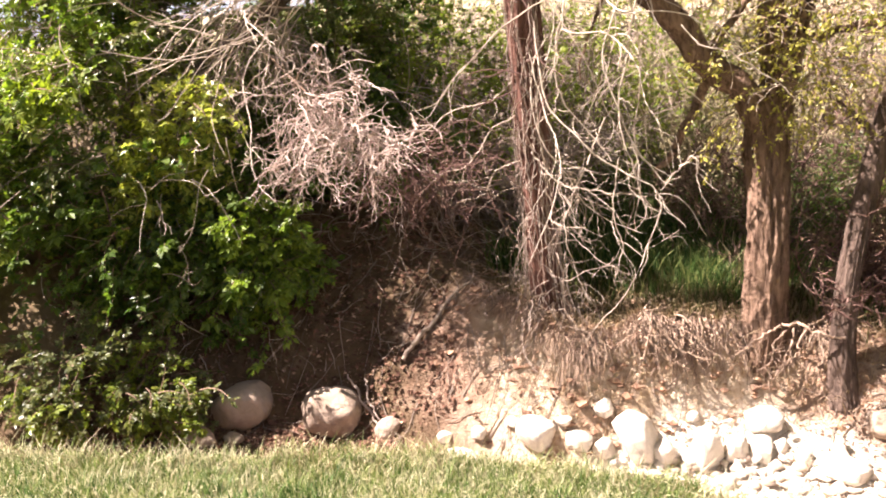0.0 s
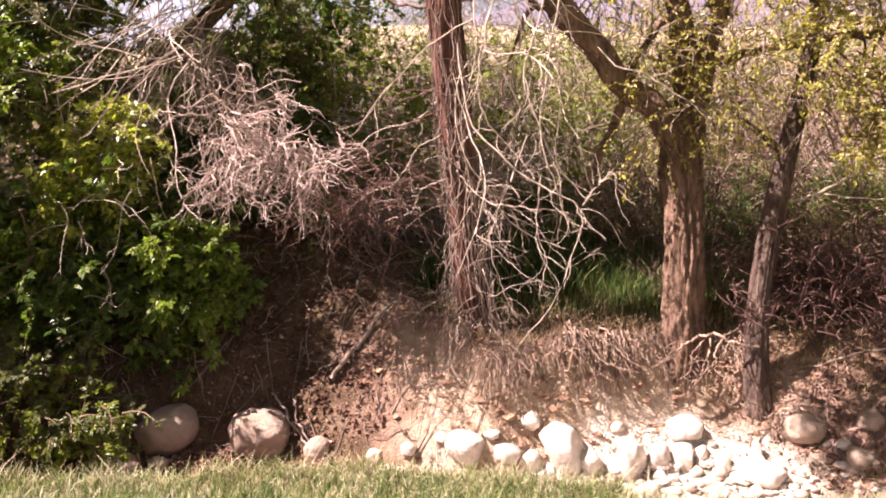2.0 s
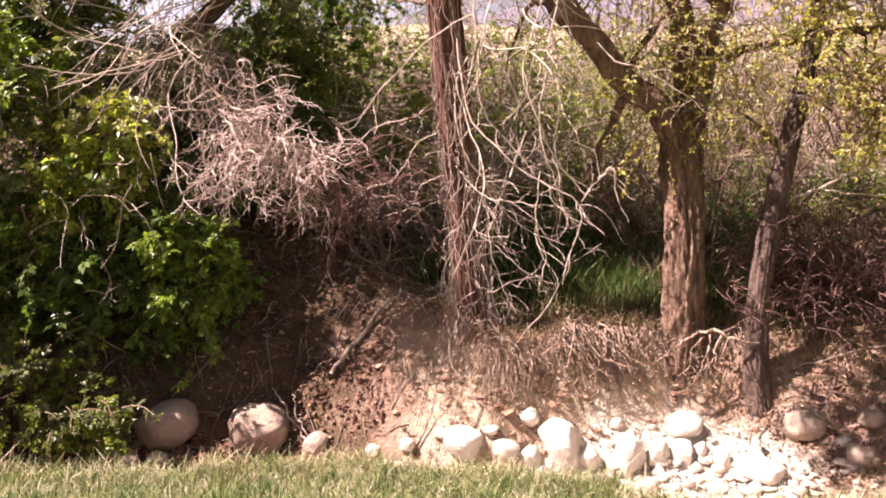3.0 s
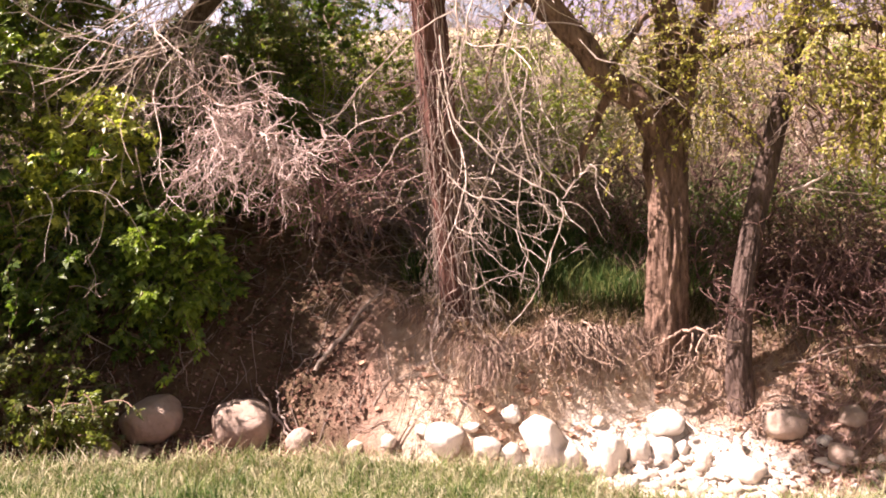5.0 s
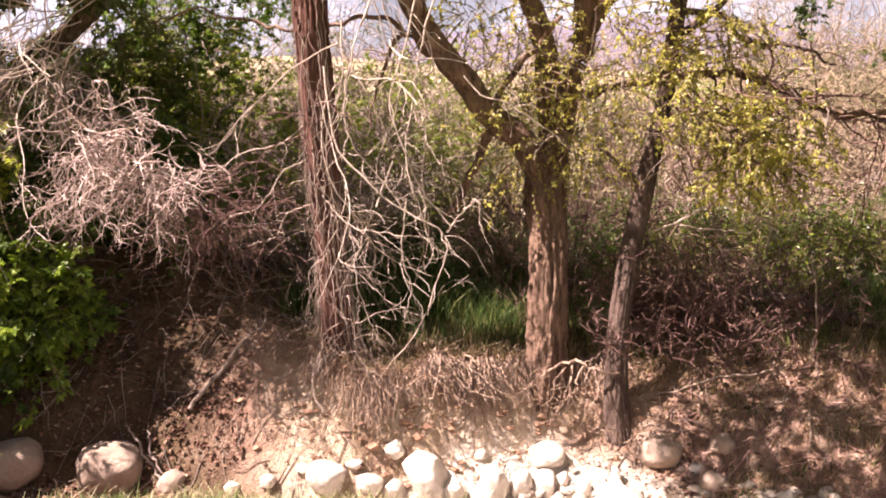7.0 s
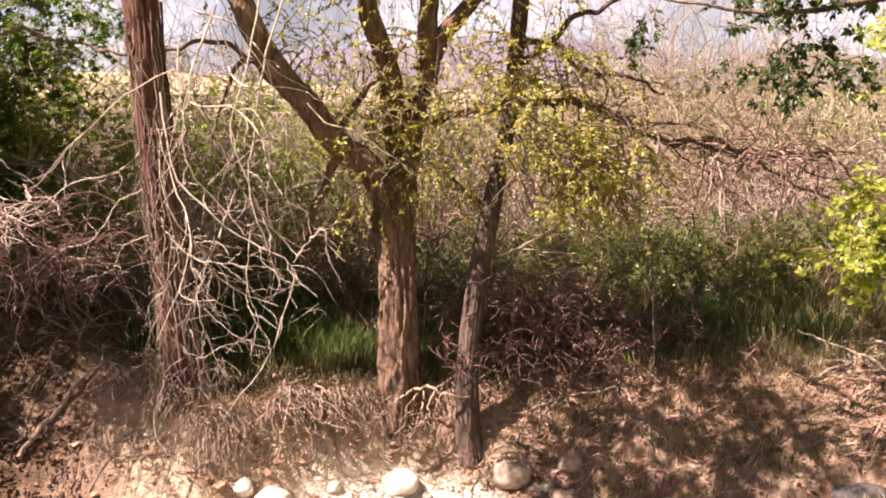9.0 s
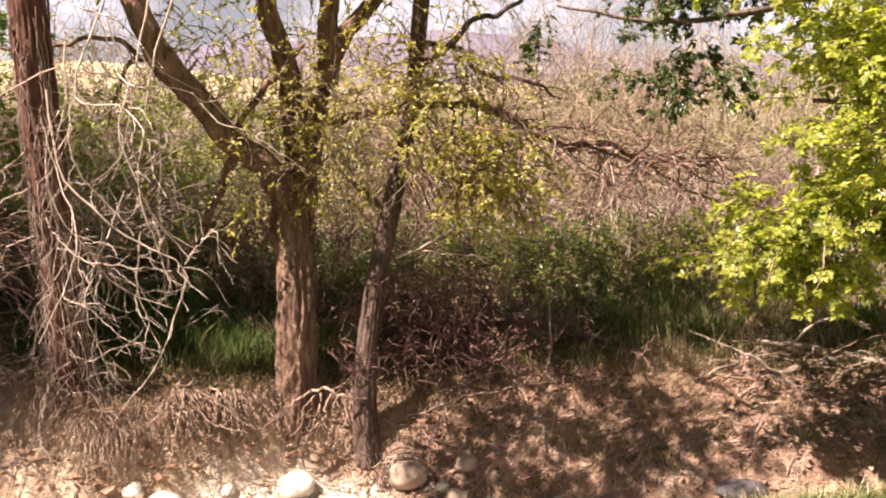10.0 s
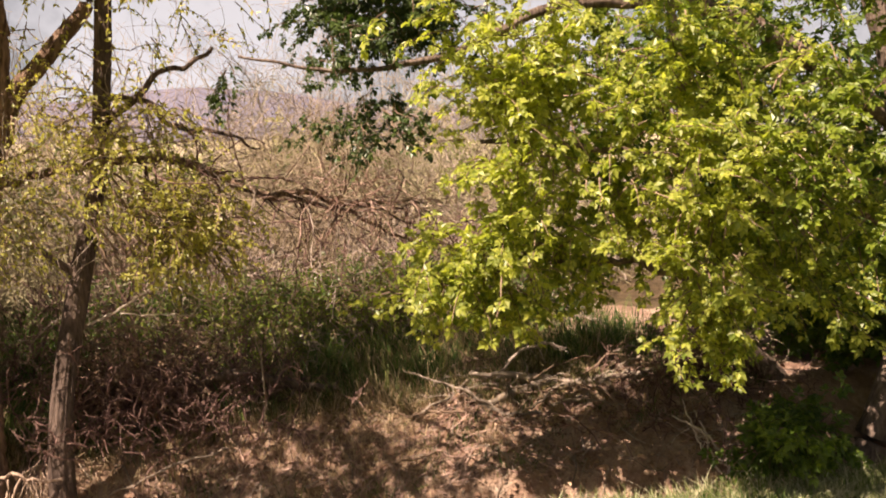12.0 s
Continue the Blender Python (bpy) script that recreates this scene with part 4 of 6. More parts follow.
def scatter(center, half, count):
    return np.array(center) + rng.uniform(-1, 1, (count, 3)) * np.array(half)


k = 13
dead_twigs(stringy, scatter((-1.45, 4.6, 1.75), (0.3, 0.2, 0.3), k), unit(rng.normal(size=(k, 3)) * 0.5 + np.array([0.35, -0.15, -0.6])), rng.uniform(0.7, 1.6, k), 0.0045, 0.002, TWIG_PALE, 16, 0.08, 0.13, 0.12, 4, 0.35, "twig_tangle", "tangle of pale drooping dead twigs")
k = 46
dead_twigs(stringy, scatter((-1.64, 4.66, 0.5), (0.15, 0.1, 0.5), k), unit(rng.normal(size=(k, 3)) + np.array([0.3, -0.3, -0.2])), rng.uniform(0.3, 0.7, k), 0.003, 0.0014, TWIG_MAUVE, 14, 0.16, 0.22, 0.14, 4, 0.2)
k = 12
dead_twigs(stringy, scatter((-1.8, 4.7, 1.1), (0.1, 0.1, 0.6), k), unit(rng.normal(size=(k, 3)) * 0.6 + np.array([-0.8, -0.1, 0.1])), rng.uniform(0.4, 0.9, k), 0.0035, 0.0016, TWIG_RED, 16, 0.10, 0.16, 0.18, 3, 0.22)

reach = spline([(-0.22, 5.6, 1.46), (0.40, 5.48, 1.58), (0.74, 5.48, 1.52), (0.96, 5.48, 1.4), (1.35, 5.35, 1.29), (1.75, 5.35, 1.24), (2.1, 5.35, 1.22)], 60)
k = 46
dead_twigs(forked, reach[rng.integers(8, 60, k)] + rng.normal(size=(k, 3)) * 0.02, unit(rng.normal(size=(k, 3)) + np.array([0.5, -0.2, -0.4])), rng.uniform(0.3, 0.8, k), 0.006, 0.0022, TWIG_RED, 12, 0.06, 0.2, 0.14, 4, 0.28, "twig_tangle", "dark hanging side twigs of the long limb")
k = 30
dead_twigs(forked, reach[rng.integers(20, 60, k)], unit(rng.normal(size=(k, 3)) * 0.7 + np.array([0.4, -0.2, -0.3])), rng.uniform(0.4, 0.9, k), 0.0045, 0.002, TWIG_MAUVE, 12, 0.07, 0.2, 0.14, 3, 0.25)
k = 60
dead_twigs(forked, scatter((1.68, 5.25, 1.3), (0.3, 0.15, 0.09), k), unit(rng.normal(size=(k, 3)) * np.array([1.0, 0.8, 0.6]) + np.array([0.1, -0.2, 0.1])), rng.uniform(0.25, 0.6, k), 0.0042, 0.0018, TWIG_REDDISH, 9, 0.02, 0.2, 0.1, 2, 0.2, "twig_tangle", "heap of reddish dead twigs caught on the long limb")
k = 70
dead_twigs(forked, scatter((-0.3, 5.5, 1.5), (0.9, 0.3, 0.45), k), unit(rng.normal(size=(k, 3)) + np.array([0.1, -0.2, -0.2])), rng.uniform(0.25, 0.6, k), 0.0035, 0.0016, TWIG_GREY, 9, 0.05, 0.2, 0.12, 3, 0.22, "twig_tangle", "thin grey twigs about the fork")
k = 50
dead_twigs(slim, scatter((0.45, 5.45, 1.3), (0.5, 0.2, 0.45), k), unit(rng.normal(size=(k, 3)) + np.array([0.2, -0.2, -0.3])), rng.uniform(0.25, 0.6, k), 0.0035, 0.0016, TWIG_GREY, 9, 0.05, 0.2, 0.12, 3, 0.22, "twig_tangle", "thin grey twigs among the young leaves")

# ---- bush and trees over the boulders ----
shrub = make_tree("grey_tree", "grey-barked tree half hidden in leaves behind the bush", (-5.2, 5.6, 0.0), [
    ("trunk", [(-5.5, 5.2, -0.1, 0.13), (-5.2, 5.3, 0.5, 0.11), (-4.8, 5.4, 1.1, 0.085), (-4.4, 5.5, 1.5, 0.07), (-4.0, 5.6, 1.8, 0.065), (-3.5, 5.6, 2.2, 0.055), (-2.9, 5.6, 2.9, 0.04)]),
    ("trunk", [(-5.6, 5.5, 0.0, 0.12), (-5.5, 5.7, 1.0, 0.1), (-5.3, 5.7, 1.6, 0.09), (-5.0, 5.8, 2.2, 0.075), (-4.8, 5.8, 3.4, 0.05)]),
], BARK_GREY)
k = 20
dead_twigs(shrub, scatter((-3.6, 4.8, 1.8), (0.3, 0.2, 0.2), k), unit(rng.normal(size=(k, 3)) * 0.5 + np.array([-0.6, -0.2, -0.3])), rng.uniform(0.6, 1.4, k), 0.0055, 0.002, TWIG_PALE, 14, 0.06, 0.12, 0.10, 4, 0.3, "twig_tangle", "pale bare drooping twigs")

nest = thing("dead_twig_clump", "dense clump of pinkish grey dead twigs hanging over the bank", "dead branch", (-3.08, 4.85, 0.95))
branch_line = spline([(-4.1, 5.3, 1.7), (-3.7, 5.08, 1.5), (-3.4, 4.95, 1.3), (-3.15, 4.88, 1.16), (-2.95, 4.86, 1.08)], 14)
put("bough", *tubes(branch_line[None], taper(1, 14, 0.011, 0.005), 8, 0.05), TWIG_BROWN, nest, "dark crooked bough", True)


def fan(tree, starts, ways, lengths, r0, r1, material, droop, crook, name="twig_tangle", label=""):
    """Zigzag twigs that branch twice and hang over at their ends."""
    main = wander(starts, ways, lengths, 9, droop, crook, 0.05)
    off = twigs_off(main, 4, 0.26, 6, droop, crook, 0.9, 0.2)
    fine = twigs_off(off, 2, 0.12, 5, droop, crook, 1.0, 0.2)
    put(name, *joined(tubes(main, taper(len(main), 9, r0, r1), 5), tubes(off, taper(len(off), 6, r1 * 1.05, r1 * 0.6), 4), tubes(fine, taper(len(fine), 5, r1 * 0.7, r1 * 0.45), 3)), material, tree, label, kind="stuff")


k = 70
at = np.array([-3.1, 4.87, 1.12]) + rng.normal(size=(k, 3)) * np.array([0.2, 0.1, 0.1])
out = unit(rng.normal(size=(k, 3)) * np.array([1.1, 0.6, 0.7]) + np.array([0.05, -0.3, -0.05]))
fan(nest, at, out, rng.uniform(0.2, 0.5, k), 0.0052, 0.0028, TWIG_PINK, 0.16, 0.36, "twig_tangle", "crooked pale pinkish dead twigs")
k = 34
fan(nest, scatter((-3.1, 4.8, 0.98), (0.42, 0.12, 0.14), k), rng.normal(size=(k, 3)) * 0.6 + np.array([-0.05, -0.2, -0.6]), rng.uniform(0.18, 0.4, k), 0.0046, 0.0025, TWIG_PINK, 0.2, 0.36)
k = 16
fan(nest, scatter((-3.45, 4.9, 1.45), (0.3, 0.12, 0.15), k), rng.normal(size=(k, 3)) * 0.6 + np.array([0.3, -0.2, -0.5]), rng.uniform(0.25, 0.5, k), 0.0044, 0.0022, TWIG_MAUVE, 0.14, 0.3)
k = 22
fan(nest, scatter((-2.65, 4.92, 0.8), (0.2, 0.12, 0.1), k), rng.normal(size=(k, 3)) * 0.7 + np.array([0.5, -0.2, -0.3]), rng.uniform(0.25, 0.5, k), 0.0042, 0.0022, TWIG_RED, 0.12, 0.28)
k = 60
dead_twigs(nest, scatter((-2.6, 5.1, 0.72), (0.4, 0.25, 0.2), k), unit(rng.normal(size=(k, 3)) + np.array([0.2, -0.2, -0.1])), rng.uniform(0.3, 0.7, k), 0.0032, 0.0014, TWIG_RED, 10, 0.12, 0.28, 0.1, 3, 0.22)
# long pale twigs that sweep down from the boughs above the clump
k = 16
fan(shrub, scatter((-3.35, 4.75, 2.0), (0.3, 0.2, 0.12), k), rng.normal(size=(k, 3)) * 0.28 + np.array([-1.0, -0.25, -0.25]), rng.uniform(0.6, 1.3, k), 0.0045, 0.002, TWIG_PALE, 0.07, 0.13, "twig_tangle", "long pale bare twigs sweeping down")
k = 46
fan(shrub, scatter((-3.75, 5.0, 1.6), (0.45, 0.2, 0.2), k), rng.normal(size=(k, 3)) * 0.7 + np.array([-0.1, -0.2, -0.5]), rng.uniform(0.3, 0.6, k), 0.0034, 0.0017, TWIG_MAUVE, 0.15, 0.3)

bush = thing("box_elder_bush", "dense dark green leafy bush behind the boulders", "bush", (-4.2, 4.75, -0.65))
k = 26
stems = wander(np.array([-4.2, 4.75, -0.7]) + rng.normal(size=(k, 3)) * np.array([0.25, 0.15, 0.02]), rng.normal(size=(k, 3)) * 0.5 + np.array([0, -0.1, 1.0]), rng.uniform(0.8, 2.0, k), 14, -0.01, 0.08, 0.05)
put("stem_mass", *tubes(stems, taper(k, 14, 0.018, 0.005), 6), BARK_GREY, bush)
# the bush's shaded leaves are painted deep green, its sunlit clumps brighter
leafy(bush, [(-3.75, 4.74, 0.12, 0.46, 0.4, 0.5), (-4.12, 4.4, 0.46, 0.5, 0.45, 0.5), (-4.26, 4.3, 0.0, 0.55, 0.35, 0.42), (-4.8, 4.15, 0.45, 0.5, 0.5, 0.6), (-3.62, 4.45, 0.3, 0.24, 0.24, 0.26)], 820, LEAF_DEEP_SHADE, 4, 0.07, 0.22, shell=0.35, clump=6, loose=0.08)
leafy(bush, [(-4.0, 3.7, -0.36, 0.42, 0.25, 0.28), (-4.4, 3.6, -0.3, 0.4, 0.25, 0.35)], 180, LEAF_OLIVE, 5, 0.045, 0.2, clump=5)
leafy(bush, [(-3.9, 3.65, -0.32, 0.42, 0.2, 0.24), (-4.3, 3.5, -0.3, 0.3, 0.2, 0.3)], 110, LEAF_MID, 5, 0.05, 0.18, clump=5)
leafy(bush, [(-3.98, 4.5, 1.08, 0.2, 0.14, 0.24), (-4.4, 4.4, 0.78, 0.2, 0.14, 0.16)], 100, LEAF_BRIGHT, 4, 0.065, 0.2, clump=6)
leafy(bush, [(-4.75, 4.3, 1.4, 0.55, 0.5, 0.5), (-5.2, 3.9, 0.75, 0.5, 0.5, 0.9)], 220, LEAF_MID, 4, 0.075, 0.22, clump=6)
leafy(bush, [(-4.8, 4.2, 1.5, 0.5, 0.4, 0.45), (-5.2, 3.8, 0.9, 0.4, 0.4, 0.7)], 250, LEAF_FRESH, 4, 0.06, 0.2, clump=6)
leafy(bush, [(-4.6, 4.5, 1.6, 0.6, 0.4, 0.4), (-5.0, 4.1, 0.9, 0.5, 0.4, 0.5)], 200, LEAF_OLIVE, 5, 0.05, 0.22, clump=5)
leafy(shrub, [(-5.1, 5.0, 2.2, 0.6, 0.4, 0.4), (-4.6, 4.9, 1.9, 0.5, 0.3, 0.3)], 200, LEAF_FRESH, 5, 0.055, 0.22, clump=5)
# the grey tree's crown, high over the bush: unseen, added to shade the gully
leafy(shrub, [(-3.95, 5.2, 2.62, 0.9, 0.28, 0.2), (-3.3, 5.5, 2.7, 0.6, 0.25, 0.2)], 230, LEAF_OLIVE, 5, 0.085, 0.26, clump=6, loose=0.12)
leafy(shrub, [(-4.33, 5.05, 2.6, 1.15, 0.27, 0.22)], 640, LEAF_OLIVE, 5, 0.085, 0.26, clump=6, loose=0.12)
leafy(shrub, [(-4.6, 5.9, 1.5, 0.7, 0.3, 0.4), (-3.9, 6.0, 1.7, 0.6, 0.3, 0.35), (-5.2, 5.6, 1.9, 0.6, 0.3, 0.4), (-3.5, 5.7, 1.9, 0.5, 0.25, 0.2)], 420, LEAF_OLIVE, 5, 0.045, 0.22, clump=6)
leafy(shrub, [(-4.4, 5.5, 1.6, 0.7, 0.3, 0.35), (-5.0, 5.0, 1.6, 0.5, 0.3, 0.3)], 190, LEAF_FRESH, 5, 0.045, 0.2, clump=5)
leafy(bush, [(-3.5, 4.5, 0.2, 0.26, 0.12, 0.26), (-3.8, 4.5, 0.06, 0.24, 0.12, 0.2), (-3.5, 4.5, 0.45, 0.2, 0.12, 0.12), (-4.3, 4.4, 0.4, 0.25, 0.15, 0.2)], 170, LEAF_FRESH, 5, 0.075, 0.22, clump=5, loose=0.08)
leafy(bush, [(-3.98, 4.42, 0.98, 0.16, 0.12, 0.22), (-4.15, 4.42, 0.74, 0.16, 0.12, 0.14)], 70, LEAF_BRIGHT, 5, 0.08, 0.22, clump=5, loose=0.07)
# low boughs over the boulders, their shade painted into the leaf green
leafy(bush, [(-4.0, 4.85, -0.25, 0.4, 0.25, 0.25), (-3.6, 4.9, -0.2, 0.3, 0.25, 0.22)], 160, LEAF_DEEP_SHADE, 4, 0.07, 0.22, clump=5)
k = 90
dead_twigs(bush, scatter((-3.1, 5.2, 0.1), (0.7, 0.3, 0.4), k), unit(rng.normal(size=(k, 3)) + np.array([0.1, -0.3, -0.5])), rng.uniform(0.3, 0.6, k), 0.003, 0.0014, TWIG_GREY, 10, 0.12, 0.2, 0.12, 3, 0.2)
# dark leaves behind the hanging twigs, shade painted into their green
leafy(bush, [(-3.4, 5.45, 0.85, 0.45, 0.25, 0.4), (-2.95, 5.5, 0.85, 0.35, 0.2, 0.25)], 200, LEAF_DEEP_SHADE, 4, 0.075, 0.22, clump=5)
k = 60
dead_twigs(bush, scatter((-4.2, 4.35, 0.5), (0.7, 0.3, 0.7), k), unit(rng.normal(size=(k, 3)) * 0.7 + np.array([0.1, -0.5, -0.4])), rng.uniform(0.25, 0.6, k), 0.0035, 0.0016, TWIG_PALE, 10, 0.1, 0.16, 0.1, 2, 0.2, "twig_tangle", "thin pale dead twigs poking out of the leaves")
k = 60
dead_twigs(bush, scatter((-4.9, 4.3, 1.3), (0.5, 0.3, 0.5), k), unit(rng.normal(size=(k, 3)) * 0.9 + np.array([0.0, -0.2, 0.0])), rng.uniform(0.3, 0.7, k), 0.0045, 0.0018, TWIG_GREY, 10, 0.04, 0.16, 0.1, 3, 0.25)

# ---- thicket behind ----
def y_far(at):
    return at[1] > 7.0


def make_bush(name, label, blobs, count, material, stems, at, size=0.05, compound=False, twig=TWIG_BROWN, sticks=60, stick_material=TWIG_GREY):
    b = thing(name, label, "bush", at)
    starts = np.array(at) + rng.normal(size=(sticks, 3)) * np.array([0.35, 0.3, 0.02])
    main = wander(starts, rng.normal(size=(sticks, 3)) * 0.55 + np.array([0, 0, 1.0]), rng.uniform(0.5, 1.35, sticks) * stems, 10, 0.04, 0.16, 0.12)
    off = twigs_off(main, 9, stems * 0.36, 6, 0.04, 0.25, 1.2)
    single = 12 if y_far(at) else 30
    for k in range(min(single, sticks)):
        put("stem", *tubes(main[k : k + 1], taper(1, 10, 0.003 + 0.004 * min(stems, 1.25), 0.002), 5), stick_material, b)
    pieces = [tubes(off, taper(len(off), 6, 0.004, 0.0018), 3)]
    if sticks > single:
        pieces.append(tubes(main[single:], taper(sticks - single, 10, 0.003 + 0.004 * min(stems, 1.25), 0.002), 4))
    put("stem_mass", *joined(*pieces), stick_material, b, kind="stuff")
    if count:
        leafy(b, blobs, count, material, 5, size, 0.25, compound, twig, clump=5)
    return b


make_bush("green_bush", "leafy yellow-green bush behind the bare twigs", [(-2.95, 6.5, 1.25, 0.7, 0.5, 0.5), (-3.4, 6.4, 1.5, 0.6, 0.5, 0.5), (-2.1, 7.1, 1.2, 0.7, 0.5, 0.6), (-2.7, 6.8, 0.8, 0.8, 0.5, 0.5), (-1.6, 7.3, 0.9, 0.5, 0.4, 0.5)], 900, LEAF_MID, 1.8, (-2.6, 6.8, 0.0), 0.04, True, stick_material=TWIG_MAUVE, sticks=110)
make_bush("green_bush", "tall olive green bush in the shade", [(-4.0, 6.6, 1.6, 0.8, 0.6, 0.8), (-4.6, 6.4, 0.9, 0.7, 0.6, 0.7), (-3.6, 6.9, 2.3, 0.8, 0.6, 0.5)], 1100, LEAF_DEEP_SHADE, 2.2, (-4.2, 6.8, 0.0), 0.06, True)
make_bush("green_bush", "tall leafy bush at the edge of the trees", [(-5.6, 5.4, 1.2, 0.8, 0.7, 1.0), (-6.3, 5.0, 1.8, 0.9, 0.7, 1.2), (-5.2, 5.2, 2.4, 1.0, 0.8, 0.7)], 900, LEAF_MID, 2.2, (-5.8, 5.6, 0.0), 0.055, True)
make_bush("dry_bush", "tangled reddish brown dry bush behind the slim tree", [], 0, None, 0.62, (0.3, 5.85, -0.12), sticks=130, stick_material=TWIG_RED)
make_bush("dry_bush", "tangled reddish brown dry bush on the bank", [], 0, None, 0.42, (0.75, 5.75, -0.1), sticks=110, stick_material=TWIG_RED)
make_bush("dry_bush", "low heap of red-brown brush with dead leaves", [(0.45, 5.7, 0.2, 0.35, 0.2, 0.25), (0.15, 5.75, 0.25, 0.3, 0.2, 0.25)], 300, LITTER, 0.4, (0.4, 5.7, -0.1), 0.022, sticks=70, stick_material=TWIG_RED)
make_bush("dry_bush", "dark red-brown heap of dead brush on the slope", [], 0, None, 0.34, (3.7, 4.72, -0.16), sticks=130, stick_material=TWIG_RED)
for x, y, s in [(2.9, 7.6, 1.0), (0.8, 7.7, 1.0), (3.3, 7.9, 1.1), (-0.3, 7.6, 1.1)]:
    make_bush("dry_bush", "open bush of dark crossing dead stems", [], 0, None, s, (x, y, float(land(x, y))), sticks=34, stick_material=TWIG_RED)
make_bush("dry_bush", "dark dry bush behind the forked tree", [], 0, None, 0.7, (-1.1, 6.6, 0.0), sticks=110, stick_material=TWIG_BROWN)
for x, y, s in [(1.2, 9.0, 1.2), (2.4, 9.2, 1.4), (3.4, 9.6, 1.5), (2.9, 8.4, 1.1), (4.6, 9.4, 1.5), (0.2, 9.4, 1.4), (-0.8, 8.4, 1.3), (-1.4, 7.8, 1.5), (1.8, 10.5, 1.6), (3.6, 11, 1.7), (5.5, 10.5, 1.9), (-0.5, 11, 1.8), (-3, 10, 2.5), (-5, 9, 2.8), (0.9, 8.2, 0.9), (4.0, 8.2, 1.1), (-6.5, 8, 2.8), (-4, 8.2, 2.4), (1.0, 12, 2.0), (2.2, 12.6, 2.2), (3.4, 13, 2.3), (4.6, 12.8, 2.2), (5.8, 13, 2.4), (0.0, 13, 2.1), (-1.6, 12.5, 2.2), (7.2, 12, 2.2), (2.8, 14.5, 2.5), (4.4, 15, 2.6)]:
    tint, words = ((TWIG_MAUVE, "bare greyish pink thicket of thin stems"), (TWIG_OLIVE, "bare olive grey thicket of thin stems"), (TWIG_TAN, "bare straw-coloured thicket of thin stems"))[int(x * 7 + y * 3) % 3]
    make_bush("bare_bush", words, [], 0, None, s * (1.4 if y > 11.5 else 1.15 if y > 8.7 else 1.0), (x, y, float(land(x, y))), sticks=90, stick_material=tint)
for x, y, s, m in [(-0.7, 9.2, 1.6, LEAF_OLIVE), (0.6, 10.2, 1.7, LEAF_MID), (-2.0, 9.0, 1.9, LEAF_MID), (2.6, 11.5, 1.9, LEAF_OLIVE), (4.8, 11.0, 2.0, LEAF_MID), (-3.6, 11.0, 2.4, LEAF_OLIVE)]:
    z = float(land(x, y))
    make_bush("olive_bush", "thin olive green bush in the thicket", [(x, y, z + s * 0.62, s * 0.4, s * 0.3, s * 0.32), (x + 0.4, y, z + s * 0.4, s * 0.35, s * 0.3, s * 0.25)], 330, m, s, (x, y, z), 0.05, False, sticks=50, stick_material=TWIG_MAUVE)
for x, y, s, m in [(-7.0, 16, 2.0, LEAF_FRESH), (-4.2, 17, 1.8, LEAF_OLIVE), (-1.6, 18, 2.1, LEAF_YELLOW), (0.8, 17, 1.9, LEAF_OLIVE), (3.2, 19, 2.2, LEAF_YELLOW), (6.0, 18, 2.2, LEAF_FRESH), (-10, 19, 2.6, LEAF_YELLOW)]:
    z = float(land(x, y))
    make_bush("far_bush", "sunlit yellow-green bush in the pale field", [(x, y, z + s * 0.6, s * 0.55, s * 0.4, s * 0.42), (x + 0.9, y + 0.3, z + s * 0.4, s * 0.45, s * 0.4, s * 0.3)], 260, m, s, (x, y, z), 0.08, False, sticks=30, stick_material=TWIG_MAUVE)
for x, y, s in [(0.9, 7.4, 0.34), (1.5, 7.2, 0.4), (2.2, 7.5, 0.42), (-0.2, 6.8, 0.36), (2.8, 7.2, 0.4), (0.3, 7.6, 0.4), (3.4, 7.0, 0.4)]:
    z = float(land(x, y))
    make_bush("low_shrub", "low dark green shrub in rank grass", [(x, y, z + s * 0.5, s * 1.1, s, s * 0.55)], 300, LEAF_DEEP_SHADE, s, (x, y, z), 0.035, False, sticks=30)

for x, y, s in [(1.2, 6.7, 0.34), (1.7, 6.9, 0.42), (2.2, 6.8, 0.4), (2.7, 7.0, 0.42), (1.4, 7.3, 0.45), (0.5, 6.9, 0.34)]:
    z = float(land(x, y))
    make_bush("low_shrub", "low fresh green shrub in rank grass", [(x, y, z + s * 0.5, s * 1.1, s, s * 0.5)], 240, LEAF_MID, s, (x, y, z), 0.03, False, sticks=24)

# ---- grass ----
def blades(name, x, y, height, width, material, label, lean=0.5, category="grass", parent=None):
    n = len(x)
    base = np.stack([x, y, land(x, y) - 0.005], -1)
    a = rng.random(n) * 2 * np.pi
    side = np.stack([np.cos(a), np.sin(a), 0 * a], -1) * width[:, None]
    tilt = rng.normal(size=(n, 2)) * lean
    tip = np.stack([tilt[:, 0] * height, tilt[:, 1] * height, height], -1)
    mid = base + tip * np.array([0.35, 0.35, 0.6])
    v = np.stack([base - side, base + side, mid - side * 0.7, mid + side * 0.7, base + tip], 1)
    i = 5 * np.arange(n)[:, None]
    f = np.concatenate([i + [0, 1, 3], i + [0, 3, 2], i + [2, 3, 4]], 1).reshape(-1, 3)
    tagged(new(name, quick_mesh(name, v, f, material)), label, category, kind="stuff")


n = 140000
az = np.radians(rng.uniform(-62, 55, n))
e = np.minimum(np.interp(np.degrees(az), AZ, EDGE), 5.6) + 0.06
r = e * np.sqrt(1 - 0.75 * rng.random(n) ** 1.7)
x, y = r * np.sin(az), r * np.cos(az)
edge = smoothly((r - e + 0.5) / 0.5)
